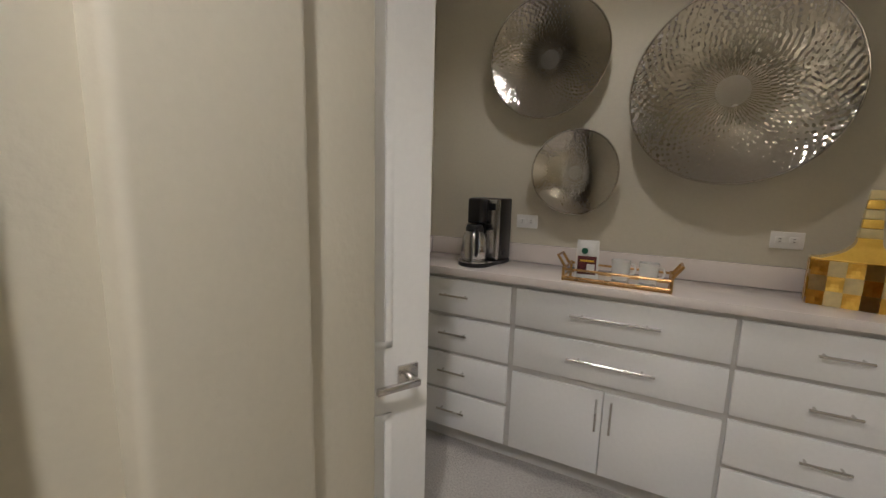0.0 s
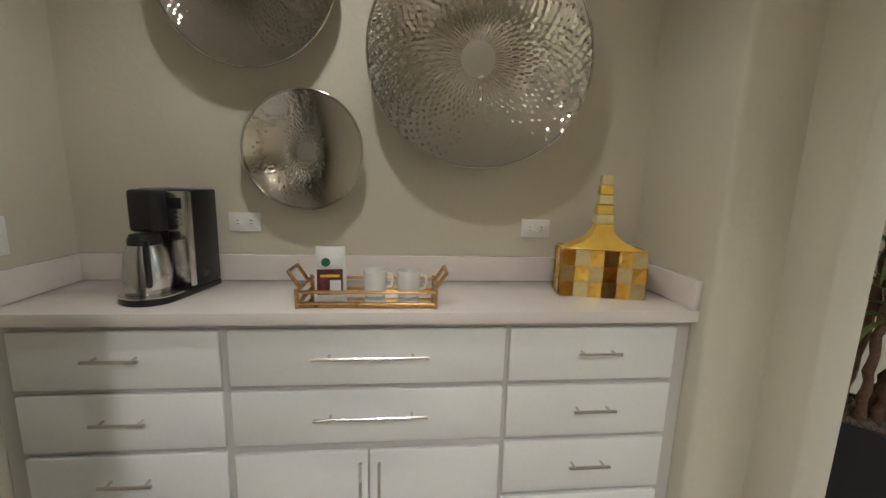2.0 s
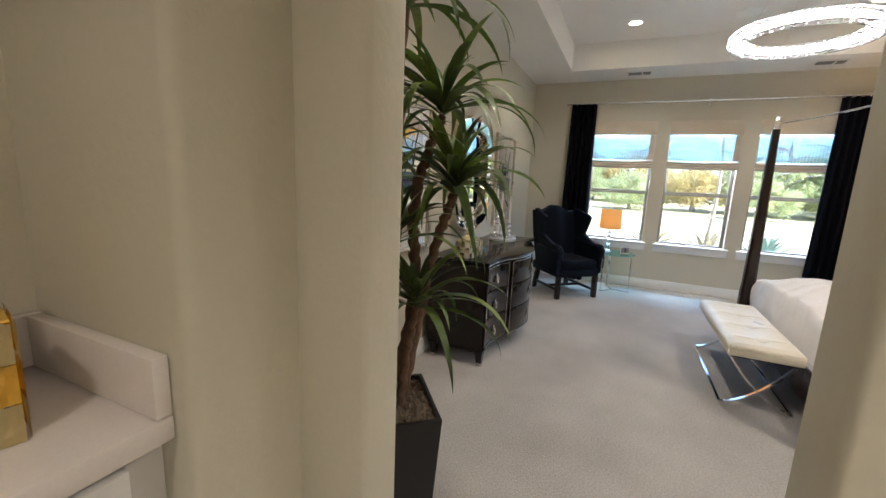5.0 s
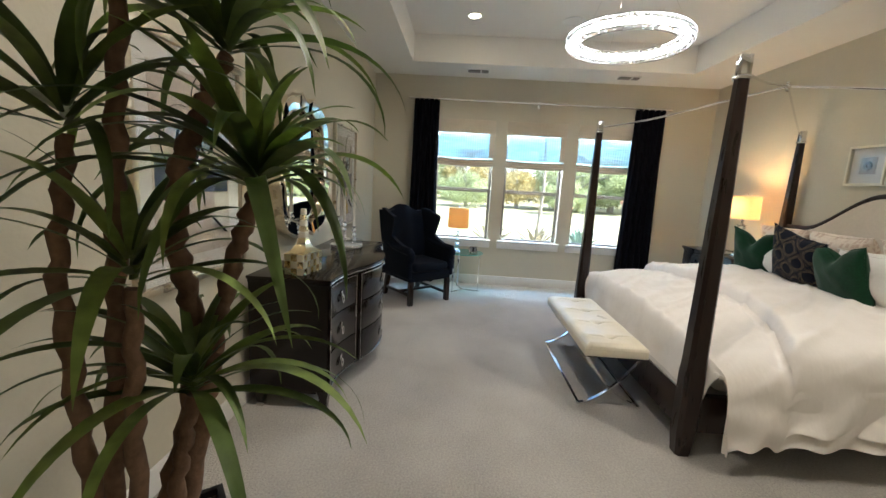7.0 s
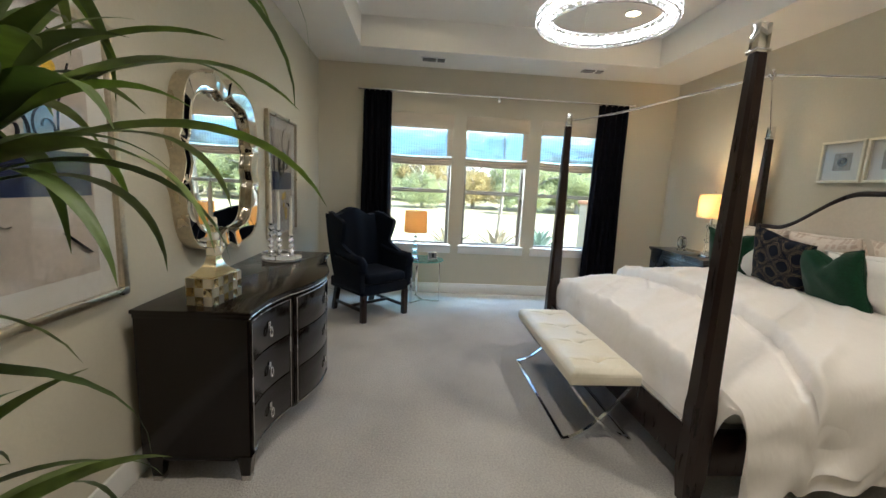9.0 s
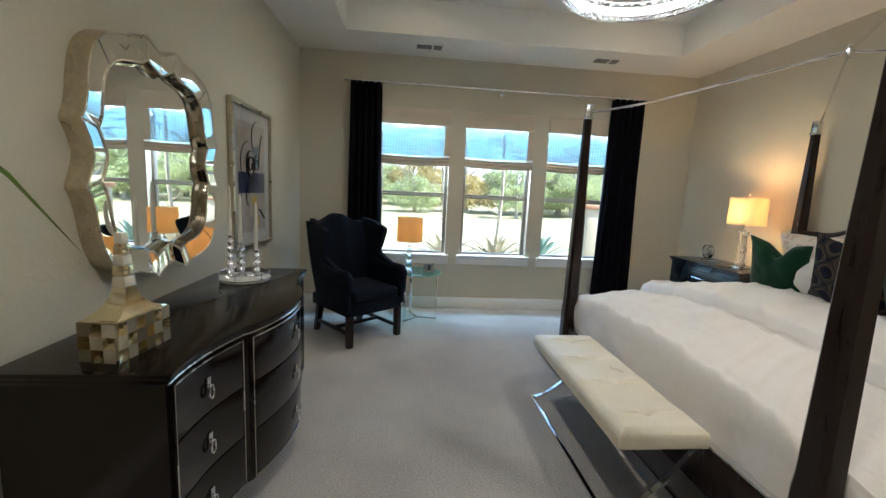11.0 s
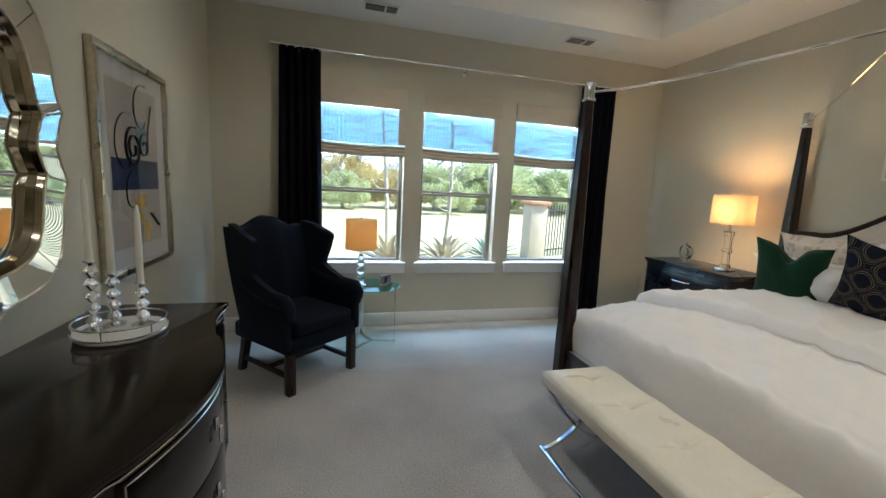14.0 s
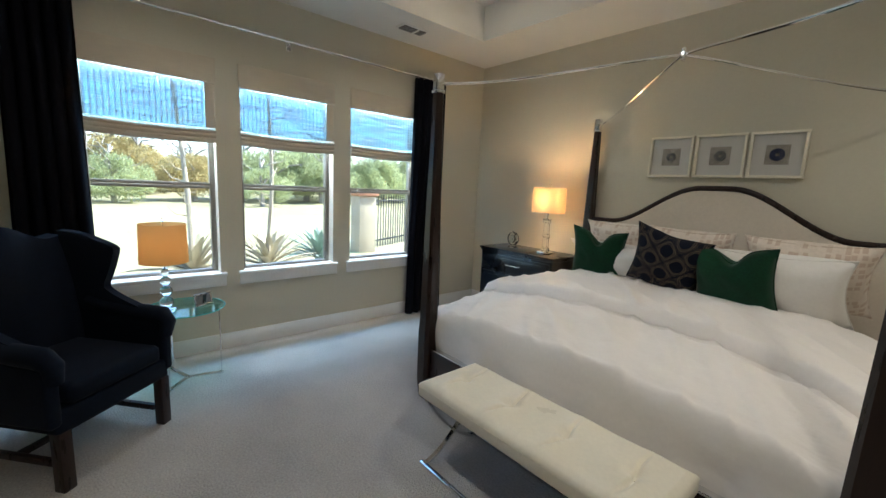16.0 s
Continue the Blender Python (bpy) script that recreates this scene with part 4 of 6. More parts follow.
def duvet_point(u, v, y0, y1, lift, hem, foot):
    """Cloth over the bed: hangs at both sides, and at the foot when asked."""
    w = PX1 - PX0 - 0.02
    drop = 0.54
    span = w + 2 * drop
    s = u * span - drop
    topz = 0.625 + lift
    ax = min(max(s, 0), w)
    over = max(0, -s, s - w)
    foot_len = 0.42 if foot else 0.0
    tlen = (y1 - y0) + foot_len
    t = v * tlen
    ay = min(t, y1 - y0)
    overf = max(0, t - (y1 - y0)) * max(0.0, 1 - over / 0.15)
    x = PX0 + 0.01 + ax
    y = y0 + ay
    side = -1 if s < 0 else 1
    g = t + y0
    n1 = noise.noise((2.2 * s + 3, 2.0 * g, 0.7))
    n2 = noise.noise((5.5 * s, 4.6 * g + 7, 1.3))
    n3 = noise.noise((11 * s + g * 5, 7 * g - 4 * s, 4.0))
    crown = 0.085 * (1 - abs(2 * ax / w - 1) ** 3) - (0.08 * (ay / (y1 - y0)) ** 6 if foot else 0)
    rid2 = 1 - abs(noise.noise((0.9 * s - 1.2 * g + 5, 4.5 * s + 3.2 * g, 2.0)))
    rid = 1 - abs(noise.noise((3.4 * s + 2.5 * g, 0.8 * g - 0.9 * s, 9.0)))
    z = topz + crown + 0.016 * n1 + 0.006 * n2 + 0.002 * n3 + 0.075 * max(0, rid - 0.80) + 0.075 * max(0, rid2 - 0.84)
    if foot:
        z -= 0.035 * math.exp(-((y - fold_edge(u) - 0.025) / 0.03) ** 2)
    r = 0.17
    if over > 0:
        over *= min(1.0, (z - hem + r * 0.57) / drop)
        if foot:
            y -= 0.09 * over * (ay / (y1 - y0)) ** 4
        q = min(over / r, math.pi / 2)
        d = max(0, over - r * math.pi / 2)
        fold = math.sin(11 * g + 2.5 * n1 * 3) * 0.5 + 0.6 * n2
        x += side * (r * math.sin(q) + 0.10 * d / drop * fold + 0.05 * d)
        z -= r * (1 - math.cos(q)) + d
    if overf > 0:
        q = min(overf / 0.12, math.pi / 2)
        d = max(0, overf - 0.12 * math.pi / 2)
        fold = math.sin(9 * s + 4 * n1) * 0.5 + 0.7 * n2
        lim = 1.0 if over == 0 else 0.6
        y += 0.05 * math.sin(q) * lim + 0.030 * fold * min(1, d / 0.1)
        z -= 0.12 * (1 - math.cos(q)) + d
    return (x, y, max(z, hem + 0.02 * n2))


dv = thing("duvet", "rumpled white cotton duvet hanging over both sides of the bed", "duvet")
def two_ply(f, nu, nv, gap):
    """Cloth of two plies a little apart."""
    under = moved(sheet(f, nu, nv), Matrix.Translation((CX, CY, -gap)) @ Matrix.Diagonal((1 - gap, 1 - gap, 1, 1)) @ Matrix.Translation((-CX, -CY, 0)))
    return join(sheet(f, nu, nv), under)


def turn_down(v):
    return 0.075 * math.sqrt(max(0.0, 1 - (max(0.0, v - 0.955) / 0.045) ** 2)) - 0.010


part("cover", two_ply(lambda u, v: duvet_point(u, v, -0.62, PYF - 0.065, 0.0, 0.08, True), 190, 110, 0.010), DUVETCLOTH, dv, "", 60)
part("turned_edge", two_ply(lambda u, v: duvet_point(u, v, -0.78, fold_edge(u), turn_down(v), 0.09, False), 150, 90, 0.012), DUVETCLOTH, dv, "turned-down edge", 60)


def cushion(name, label, category, x, y, z, w, h, d, lean, turn, material, roll=0, dent=0.0, group="pillows on the bed"):
    """A stuffed pillow standing on its lower edge."""
    p = thing(name, label, category, pose(x, y, z, -lean, roll, turn), group=group)

    def f(u, v, side):
        a, b = 2 * u - 1, 2 * v - 1
        pin = 1 - 0.13 * (1 - b * b) * abs(a) ** 3
        pin2 = 1 - 0.13 * (1 - a * a) * abs(b) ** 3
        puff = max(0, (1 - a * a) * (1 - b * b)) ** 0.42
        nn = noise.noise((3 * a + x, 3 * b, z + side)) * 0.12 + noise.noise((8 * a, 8 * b + x, side)) * 0.04
        cut = dent * math.exp(-(a / 0.30) ** 2) * max(0, b) ** 1.5 * h
        return (w / 2 * a * pin, side * d / 2 * puff * (1 + nn), h / 2 + h / 2 * b * pin2 - cut)

    bm = join(sheet(lambda u, v: f(u, v, -1), 22, 22), sheet(lambda u, v: f(u, v, 1), 22, 22))
    bmesh.ops.remove_doubles(bm, verts=bm.verts[:], dist=0.0008)
    part("cover", bm, material, p, "", 60)
    edge = [f(k / 22, 0, 1) for k in range(22)] + [f(1, k / 22, 1) for k in range(22)] + [f(1 - k / 22, 1, 1) for k in range(22)] + [f(0, 1 - k / 22, 1) for k in range(22)]
    part("piping", tube([(e[0], 0.0, e[2]) for e in edge], 0.004, 6, True), material, p)


for x, w, tz in ((5.24, 0.50, 3), (4.72, 0.53, -3), (4.13, 0.60, 2)):
    cushion("pillow_sham", "beige pillow sham with tan woven dots against the headboard", "pillow", x, -1.11, 0.74, w, 0.46, 0.24, 26, tz, SHAM)
cushion("bed_pillow", "plump white cotton bed pillow", "pillow", 5.20, -0.95, 0.68, 0.66, 0.38, 0.22, 32, 2, LINEN)
cushion("bed_pillow", "plump white cotton bed pillow", "pillow", 4.20, -0.92, 0.69, 0.64, 0.43, 0.28, 26, -3, LINEN, 2)
cushion("throw_pillow", "emerald green velvet throw pillow with a chopped top", "throw pillow", 5.31, -0.79, 0.69, 0.40, 0.43, 0.15, 14, 12, GREEN, -4, 0.24)
cushion("throw_pillow", "navy velvet throw pillow with gold scroll embroidery", "throw pillow", 4.83, -0.76, 0.735, 0.46, 0.44, 0.16, 18, 4, CURLS, -13, 0.03)
cushion("throw_pillow", "emerald green velvet throw pillow with a chopped top", "throw pillow", 4.38, -0.74, 0.69, 0.45, 0.43, 0.15, 16, -8, GREEN, 3, 0.20)

# bench
bn = thing("tufted_bench", "long cream leather bench with button tufting on chrome X legs", "bench")
BX0, BX1, BY0, BY1 = 4.11, 5.215, 0.615, 1.005
BUT = [BX0 + (BX1 - BX0) * (k + 0.5) / 4 for k in range(4)]
BYM = (BY0 + BY1) / 2


def seat(u, v):
    x, y = BX0 + (BX1 - BX0) * u, BY0 + (BY1 - BY0) * v
    e = min(u * (BX1 - BX0), (1 - u) * (BX1 - BX0), v * (BY1 - BY0), (1 - v) * (BY1 - BY0))
    z = 0.3985 + 0.030 * min(1, e / 0.035) ** 0.5
    for k, b in enumerate(BUT):
        d = math.hypot(x - b, y - BYM)
        z -= 0.024 * math.exp(-(d / 0.034) ** 2)
        crease = abs(x - b + 0.010 * math.sin(20 * (y - BYM) + k))
        z -= 0.015 * math.exp(-(crease / 0.008) ** 2) * math.exp(-(abs(y - BYM) / 0.13) ** 4)
        z += 0.010 * math.exp(-(crease / 0.05) ** 2) * min(1, e / 0.05)
    return (x, y, max(z, 0.3988 if e > 0.001 else z))


part("seat_top", join(sheet(seat, 320, 60)), LEATHER, bn, "", 60)
part("seat_body", prism([(BX0, BY0), (BX1, BY0), (BX1, BY1), (BX0, BY1)], 0.345, 0.3985, 0.008, 3), LEATHER, bn)
for b in BUT:
    part("button", moved(lathe([(0.0, 0.0), (0.013, 0.0), (0.012, 0.006), (0.0, 0.009)], 20), pose(b, BYM, 0.400)), LEATHER, bn)
part("seat_frame", box(BX0 + 0.03, BY0 + 0.03, 0.330, BX1 - 0.03, BY1 - 0.03, 0.3445), BLACK, bn)


def strip(pts, w, t):
    """A flat bar w wide along x, t thick, through (y, z) points."""
    bm = bmesh.new()
    rows = []
    for k, (y, z) in enumerate(pts):
        a, b = pts[max(0, k - 1)], pts[min(len(pts) - 1, k + 1)]
        d = Vector((b[0] - a[0], b[1] - a[1])).normalized()
        ny, nz = -d.y * t / 2, d.x * t / 2
        rows.append([bm.verts.new((sx * w / 2, y + s * ny, z + s * nz)) for sx, s in ((-1, -1), (1, -1), (1, 1), (-1, 1))])
    for r0, r1 in zip(rows, rows[1:]):
        for k in range(4):
            bm.faces.new((r0[k], r0[(k + 1) % 4], r1[(k + 1) % 4], r1[k]))
    bm.faces.new(rows[0][::-1])
    bm.faces.new(rows[-1])
    return bm


for x in (BX0 + 0.055, BX1 - 0.055):
    for s in (-1, 1):
        pts = []
        for k in range(21):
            q = k / 20
            pts.append((BYM + s * (-0.19 + 0.36 * q ** 1.15 + 0.00), 0.012 + 0.315 * q ** 1.9))
        part("curved_leg", moved(strip(pts, 0.022, 0.011), pose(x + 0.012 * s, 0, 0)), CHROME, bn)
for s in (-1, 1):
    part("floor_bar", box(BX0 + 0.04, BYM + s * 0.19 - 0.011, 0.001, BX1 - 0.04, BYM + s * 0.19 + 0.011, 0.014, 0.002), CHROME, bn)

# nightstand with lamp and clock
NX0, NX1, NY0, NY1, NZ = 5.76, 6.665, -1.315, -0.885, 0.775
ns = thing("nightstand", "wide navy-black lacquered nightstand with silver pulls", "nightstand")
part("body", box(NX0 + 0.02, NY0, 0.07, NX1 - 0.02, NY1 - 0.015, NZ - 0.04, 0.004), NAVYWOOD, ns)
part("top", join(box(NX0, NY0, NZ - 0.022, NX1, NY1 + 0.005, NZ, 0.005), box(NX0 + 0.01, NY0, NZ - 0.039, NX1 - 0.01, NY1 - 0.004, NZ - 0.0225, 0.006)), NAVYWOOD, ns)
part("plinth", box(NX0 + 0.005, NY0, 0.0, NX1 - 0.005, NY1 - 0.002, 0.069, 0.006), NAVYWOOD, ns)
for z0, z1 in ((0.555, 0.715), (0.325, 0.535), (0.09, 0.305)):
    d = part("drawer", join(box(NX0 + 0.045, NY1 - 0.0145, z0, NX1 - 0.045, NY1 + 0.001, z1, 0.006), box(NX0 + 0.075, NY1 + 0.0015, z0 + 0.028, NX1 - 0.075, NY1 + 0.008, z1 - 0.028, 0.005)), NAVYWOOD, ns)
    part("handle", tube([(6.21 - 0.085, NY1 + 0.008, (z0 + z1) / 2), (6.21 - 0.075, NY1 + 0.030, (z0 + z1) / 2), (6.21 + 0.075, NY1 + 0.030, (z0 + z1) / 2), (6.21 + 0.085, NY1 + 0.008, (z0 + z1) / 2)], 0.006, 8), CHROME, d, "polished nickel pull")


def harp_finial(parent, z):
    part("finial", moved(lathe([(0.0, -0.01), (0.006, -0.008), (0.009, 0.006), (0.0, 0.016)], 12), pose(0, 0, z)), CRYSTAL, parent)


nl = thing("bedside_lamp", "faceted crystal column lamp with a lit cream shade", "table lamp", pose(6.005, -1.09, NZ + 0.0005))
part("foot", box(-0.055, -0.055, 0.0, 0.055, 0.055, 0.018, 0.003), CHROME, nl)
for z0, z1, s in ((0.019, 0.055, 0.042), (0.056, 0.150, 0.030), (0.151, 0.185, 0.040), (0.186, 0.285, 0.028), (0.286, 0.318, 0.038)):
    part("crystal_block", moved(lathe([(s * 0.8, z0), (s, z0 + 0.008), (s, z1 - 0.008), (s * 0.8, z1)], 8), pose(0, 0, 0, 0, 0, 22.5)), CRYSTAL, nl, "", 10)
part("neck", lathe([(0.046, 0.319), (0.046, 0.332), (0.012, 0.336), (0.010, 0.385), (0.0, 0.385)], 24), CHROME, nl)


def rounded_drum(w, d, z0, z1, thick=0.002):
    n, e = 64, 3.2
    ring = []
    for k in range(n):
        a = 2 * math.pi * k / n
        c, s = math.cos(a), math.sin(a)
        r = (abs(c) ** e + abs(s) ** e) ** (-1 / e)
        ring.append((w / 2 * r * c, d / 2 * r * s))
    bm = bmesh.new()
    lo = [bm.verts.new((x, y, z0)) for x, y in ring]
    hi = [bm.verts.new((x * 0.98, y * 0.98, z1)) for x, y in ring]
    for k in range(n):
        bm.faces.new((lo[k], lo[(k + 1) % n], hi[(k + 1) % n], hi[k]))
    return bm


part("shade", rounded_drum(0.320, 0.18, 0.390, 0.622), LAMPSHADE, nl, "lit cream linen shade")
part("spider", tube([(-0.155, 0, 0.60), (0.155, 0, 0.60)], 0.002, 6), CHROME, nl)
part("bulb", moved(lathe([(0.0, 0.40), (0.012, 0.40), (0.028, 0.44), (0.024, 0.48), (0.0, 0.495)], 20), pose(0, 0, 0.0)), GLOW, nl)
harp_finial(nl, 0.645)
lamp("bedside_lamp_light", "POINT", (6.005, -1.09, NZ + 0.52), BEDLAMP, (1.0, 0.62, 0.28), 0.03)
ck = thing("crystal_clock", "small round crystal desk clock on the nightstand", "clock", pose(6.40, -1.09, NZ + 0.0005, 0, 0, 172))
part("base", box(-0.042, -0.03, 0.0, 0.042, 0.03, 0.018, 0.004), CRYSTAL, ck)
part("body", moved(lathe([(0.040, -0.02), (0.066, -0.02), (0.070, 0.0), (0.066, 0.02), (0.040, 0.02), (0.040, -0.02)], 24), pose(0, 0, 0.092, 90)), CRYSTAL, ck)
part("dial", moved(lathe([(0.0, -0.008), (0.038, -0.008), (0.038, 0.008), (0.0, 0.008)], 32), pose(0, 0, 0.092, 90)), mat("clock_dial", (0.45, 0.47, 0.40), 0.4), ck)
for a, ln in ((40, 0.022), (160, 0.030)):
    part("clock_hand", moved(box(-0.0015, -0.0105, 0, 0.0015, -0.0092, ln), pose(0, 0, 0.092, 0, a, 0)), INK, ck)
part("crown", moved(lathe([(0.0, 0.0), (0.010, 0.0), (0.012, 0.010), (0.0, 0.020)], 16), pose(0, 0, 0.163)), CHROME, ck)

# three framed prints
for x0, x1, disc, mm in ((4.915, 5.228, 0.034, GREYDISC), (4.580, 4.900, 0.038, GREYDISC), (4.257, 4.565, 0.042, BLUEINK)):
    f = thing("framed_print", "small square print of a round agate slice in a white-gold frame", "picture", group="framed prints over the bed")
    y, z0, z1 = YS, 1.520, 1.830
    wd = 0.018
    part("frame", join(box(x0, y + 0.001, z0, x1, y + 0.035, z0 + wd, 0.003), box(x0, y + 0.001, z1 - wd, x1, y + 0.035, z1, 0.003), box(x0, y + 0.001, z0 + wd, x0 + wd, y + 0.035, z1 - wd, 0.003), box(x1 - wd, y + 0.001, z0 + wd, x1, y + 0.035, z1 - wd, 0.003)), CHAMPMATT, f, "pale champagne frame")
    part("mat_board", box(x0 + wd, y + 0.002, z0 + wd, x1 - wd, y + 0.010, z1 - wd), PAPER, f)
    xm, zm = (x0 + x1) / 2, (z0 + z1) / 2
    part("inner_card", box(xm - 0.065, y + 0.011, zm - 0.065, xm + 0.065, y + 0.0125, zm + 0.065), GREYART, f)
    part("agate_disc", moved(lathe([(0.010, 0.0), (disc, 0.0), (disc * 0.95, 0.006), (0.012, 0.006), (0.010, 0.0)], 28), pose(xm, y + 0.013, zm, -90)), mm, f)
    part("glass", box(x0 + wd, y + 0.026, z0 + wd, x1 - wd, y + 0.028, z1 - wd), PICGLASS, f).visible_shadow = False

# ---- wing chair ----
wc = thing("wing_chair", "dark navy velvet wingback armchair with wooden stretchers", "armchair", pose(6.105, 2.108, 0, 0, 0, -48.6))


# local axes: +x along the front edge, -y is the way the chair faces
for x, y in ((-0.255, 0.0), (0.255, 0.0)):
    part("leg", moved(prism([(-0.026, -0.026), (0.026, -0.026), (0.026, 0.026), (-0.026, 0.026)], 0.0, 0.27, 0.004), pose(x, y + 0.03, 0)), BEDWOOD, wc)
for x in (-0.235, 0.235):
    bm = bmesh.new()
    lo = [bm.verts.new((x + a, 0.60 + b, 0.0)) for a, b in ((-0.022, -0.022), (0.022, -0.022), (0.022, 0.022), (-0.022, 0.022))]
    hi = [bm.verts.new((x + a, 0.53 + b, 0.27)) for a, b in ((-0.026, -0.026), (0.026, -0.026), (0.026, 0.026), (-0.026, 0.026))]
    for k in range(4):
        bm.faces.new((lo[k], lo[(k + 1) % 4], hi[(k + 1) % 4], hi[k]))
    bm.faces.new(lo[::-1])
    bm.faces.new(hi)
    part("leg", bm, BEDWOOD, wc)
    part("stretcher", box(x - 0.012, 0.055, 0.085, x + 0.012, 0.575, 0.115, 0.003), BEDWOOD, wc)
part("stretcher", box(-0.222, 0.29, 0.086, 0.222, 0.314, 0.114, 0.003), BEDWOOD, wc)
part("seat_base", box(-0.285, 0.005, 0.262, 0.285, 0.60, 0.37, 0.018, 3), NAVY, wc)
part("seat_cushion", box(-0.232, -0.012, 0.371, 0.232, 0.50, 0.47, 0.035, 5), NAVY, wc)


def back_surface(u, v, off):
    """Back: leaning, with a serpentine top."""
    a = 2 * u - 1
    topz = 1.035 + 0.040 * math.cos(math.pi * min(1.0, abs(a) * 1.35)) + 0.012 * max(0.0, abs(a) - 0.74) / 0.26
    z = 0.38 + (topz - 0.38) * v
    puff = 0.045 * math.sin(math.pi * min(1, v * 1.02)) ** 0.6 * (1 - 0.5 * a * a)
    y = 0.475 + 0.13 * v - (puff if off < 0 else -0.02 * math.sin(math.pi * v)) + (0.10 if off > 0 else 0.0) - 0.02 * math.cos(3.0 * math.pi * a) * (0.25 if off < 0 else 0)
    return (a * (0.262 + 0.025 * v), y, z)


def closed_shell(front, rear, nu, nv):
    bm = bmesh.new()
    A = [[bm.verts.new(front(i / nu, j / nv)) for j in range(nv + 1)] for i in range(nu + 1)]
    B = [[bm.verts.new(rear(i / nu, j / nv)) for j in range(nv + 1)] for i in range(nu + 1)]
    for i in range(nu):
        for j in range(nv):
            bm.faces.new((A[i][j], A[i + 1][j], A[i + 1][j + 1], A[i][j + 1]))
            bm.faces.new((B[i][j], B[i][j + 1], B[i + 1][j + 1], B[i + 1][j]))
    rim = [(i, 0) for i in range(nu)] + [(nu, j) for j in range(nv)] + [(i, nv) for i in range(nu, 0, -1)] + [(0, j) for j in range(nv, 0, -1)]
    for (a, b), (c, d) in zip(rim, rim[1:] + rim[:1]):
        bm.faces.new((A[a][b], B[a][b], B[c][d], A[c][d]))
    e = [x for x in bm.edges if x.calc_face_angle(0) > 0.9]
    bmesh.ops.bevel(bm, geom=e, offset=0.014, segments=3, profile=0.5, affect="EDGES")
    return bm


part("backrest", closed_shell(lambda u, v: back_surface(u, v, -1), lambda u, v: back_surface(u, v, 1), 26, 22), NAVY, wc, "", 60)


def wing_front(z):
    """How far forward the side panel reaches at height z: arm below, wing above."""
    if z < 0.58:
        return 0.03
    q = min(1.0, (z - 0.58) / 0.17)
    sweep = 0.03 + 0.33 * q * q * (3 - 2 * q)
    r = max(0.0, (z - 0.75) / 0.30)
    return sweep - 0.06 * math.sin(math.pi * min(1.0, r / 0.9) * 0.62) + 0.16 * max(0.0, r - 0.72) ** 2 / 0.078


for s in (-1, 1):
    def side_pt(u, v, off, s=s):
        z = 0.36 + (1.035 - 0.36) * v
        fy = wing_front(z)
        by = 0.47 + 0.14 * v
        y = fy + (by - fy) * u
        flare = 0.045 * (1 - u) * max(0, v - 0.3)
        return (s * (0.252 + 0.010 * v + flare + (0.042 if off > 0 else 0.0)), y, z - 0.045 * (1 - u) ** 2 * max(0, v - 0.80) / 0.20)
    part("wing", closed_shell(lambda u, v: side_pt(u, v, -1), lambda u, v: side_pt(u, v, 1), 14, 34), NAVY, wc, "", 60)
    part("armrest", tube([(s * 0.275, 0.005, 0.50), (s * 0.285, -0.005, 0.575), (s * 0.292, 0.03, 0.607), (s * 0.29, 0.16, 0.612), (s * 0.285, 0.34, 0.63), (s * 0.278, 0.46, 0.66)], [0.030, 0.040, 0.046, 0.045, 0.042, 0.035], 14), NAVY, wc, "", 60)
    part("arm_panel", box(s * 0.285 - 0.030, 0.0, 0.30, s * 0.285 + 0.030, 0.50, 0.60, 0.022, 4), NAVY, wc, "", 60)

# side table, lamp and photo frame
SX, SY, SZ, SR = 6.800, 1.745, 0.500, 0.235
st = thing("side_table", "round glass side table on slim chrome legs", "side table", pose(SX, SY, 0))
part("glass_top", lathe([(0.0, SZ - 0.010), (SR - 0.002, SZ - 0.010), (SR, SZ - 0.005), (SR - 0.002, SZ), (0.0, SZ)], 64), TABLEGLASS, st, "green-edged clear glass")
part("top_edge", tube([((SR + 0.0012) * math.cos(k * math.pi / 40), (SR + 0.0012) * math.sin(k * math.pi / 40), SZ - 0.005) for k in range(80)], 0.0035, 6, True), mat("glass_edge", (0.15, 0.55, 0.50), 0.1, bump=0.0, coat=0.5), st)
for a in (-100, 20, 140):
    c, s = math.cos(radians(a)), math.sin(radians(a))
    part("leg", moved(box(-0.014, -0.005, 0.012, 0.014, 0.005, SZ - 0.012, 0.002), pose(0.20 * c, 0.20 * s, 0, 0, 0, a + 90)), CHROME, st)
    part("base_arm", moved(box(0.0, -0.014, 0.0, 0.212, 0.014, 0.0115, 0.002), pose(0, 0, 0, 0, 0, a)), CHROME, st)
    part("pad", moved(lathe([(0.0, SZ - 0.0118), (0.014, SZ - 0.0118), (0.014, SZ - 0.0102), (0.0, SZ - 0.0102)], 16), pose(0.20 * c, 0.20 * s, 0)), CHROME, st)
tl = thing("table_lamp", "stacked glass ball lamp with an amber drum shade", "table lamp", pose(6.745, 1.845, SZ + 0.0008))
part("foot", lathe([(0.0, 0.0), (0.050, 0.0), (0.050, 0.016), (0.016, 0.022), (0.0, 0.022)], 32), CRYSTAL, tl)
for k, r in enumerate((0.038, 0.034, 0.030, 0.024)):
    z = (0.060, 0.132, 0.196, 0.250)[k]
    part("glass_ball", moved(lathe([(r * math.sin(math.pi * j / 16) + 1e-5, -r * math.cos(math.pi * j / 16)) for j in range(17)], 24), pose(0, 0, z)), CRYSTAL, tl)
    part("collar", moved(lathe([(0.0, 0.0), (0.014, 0.0), (0.014, 0.006), (0.0, 0.006)], 16), pose(0, 0, z + r - 0.003)), CHROME, tl)
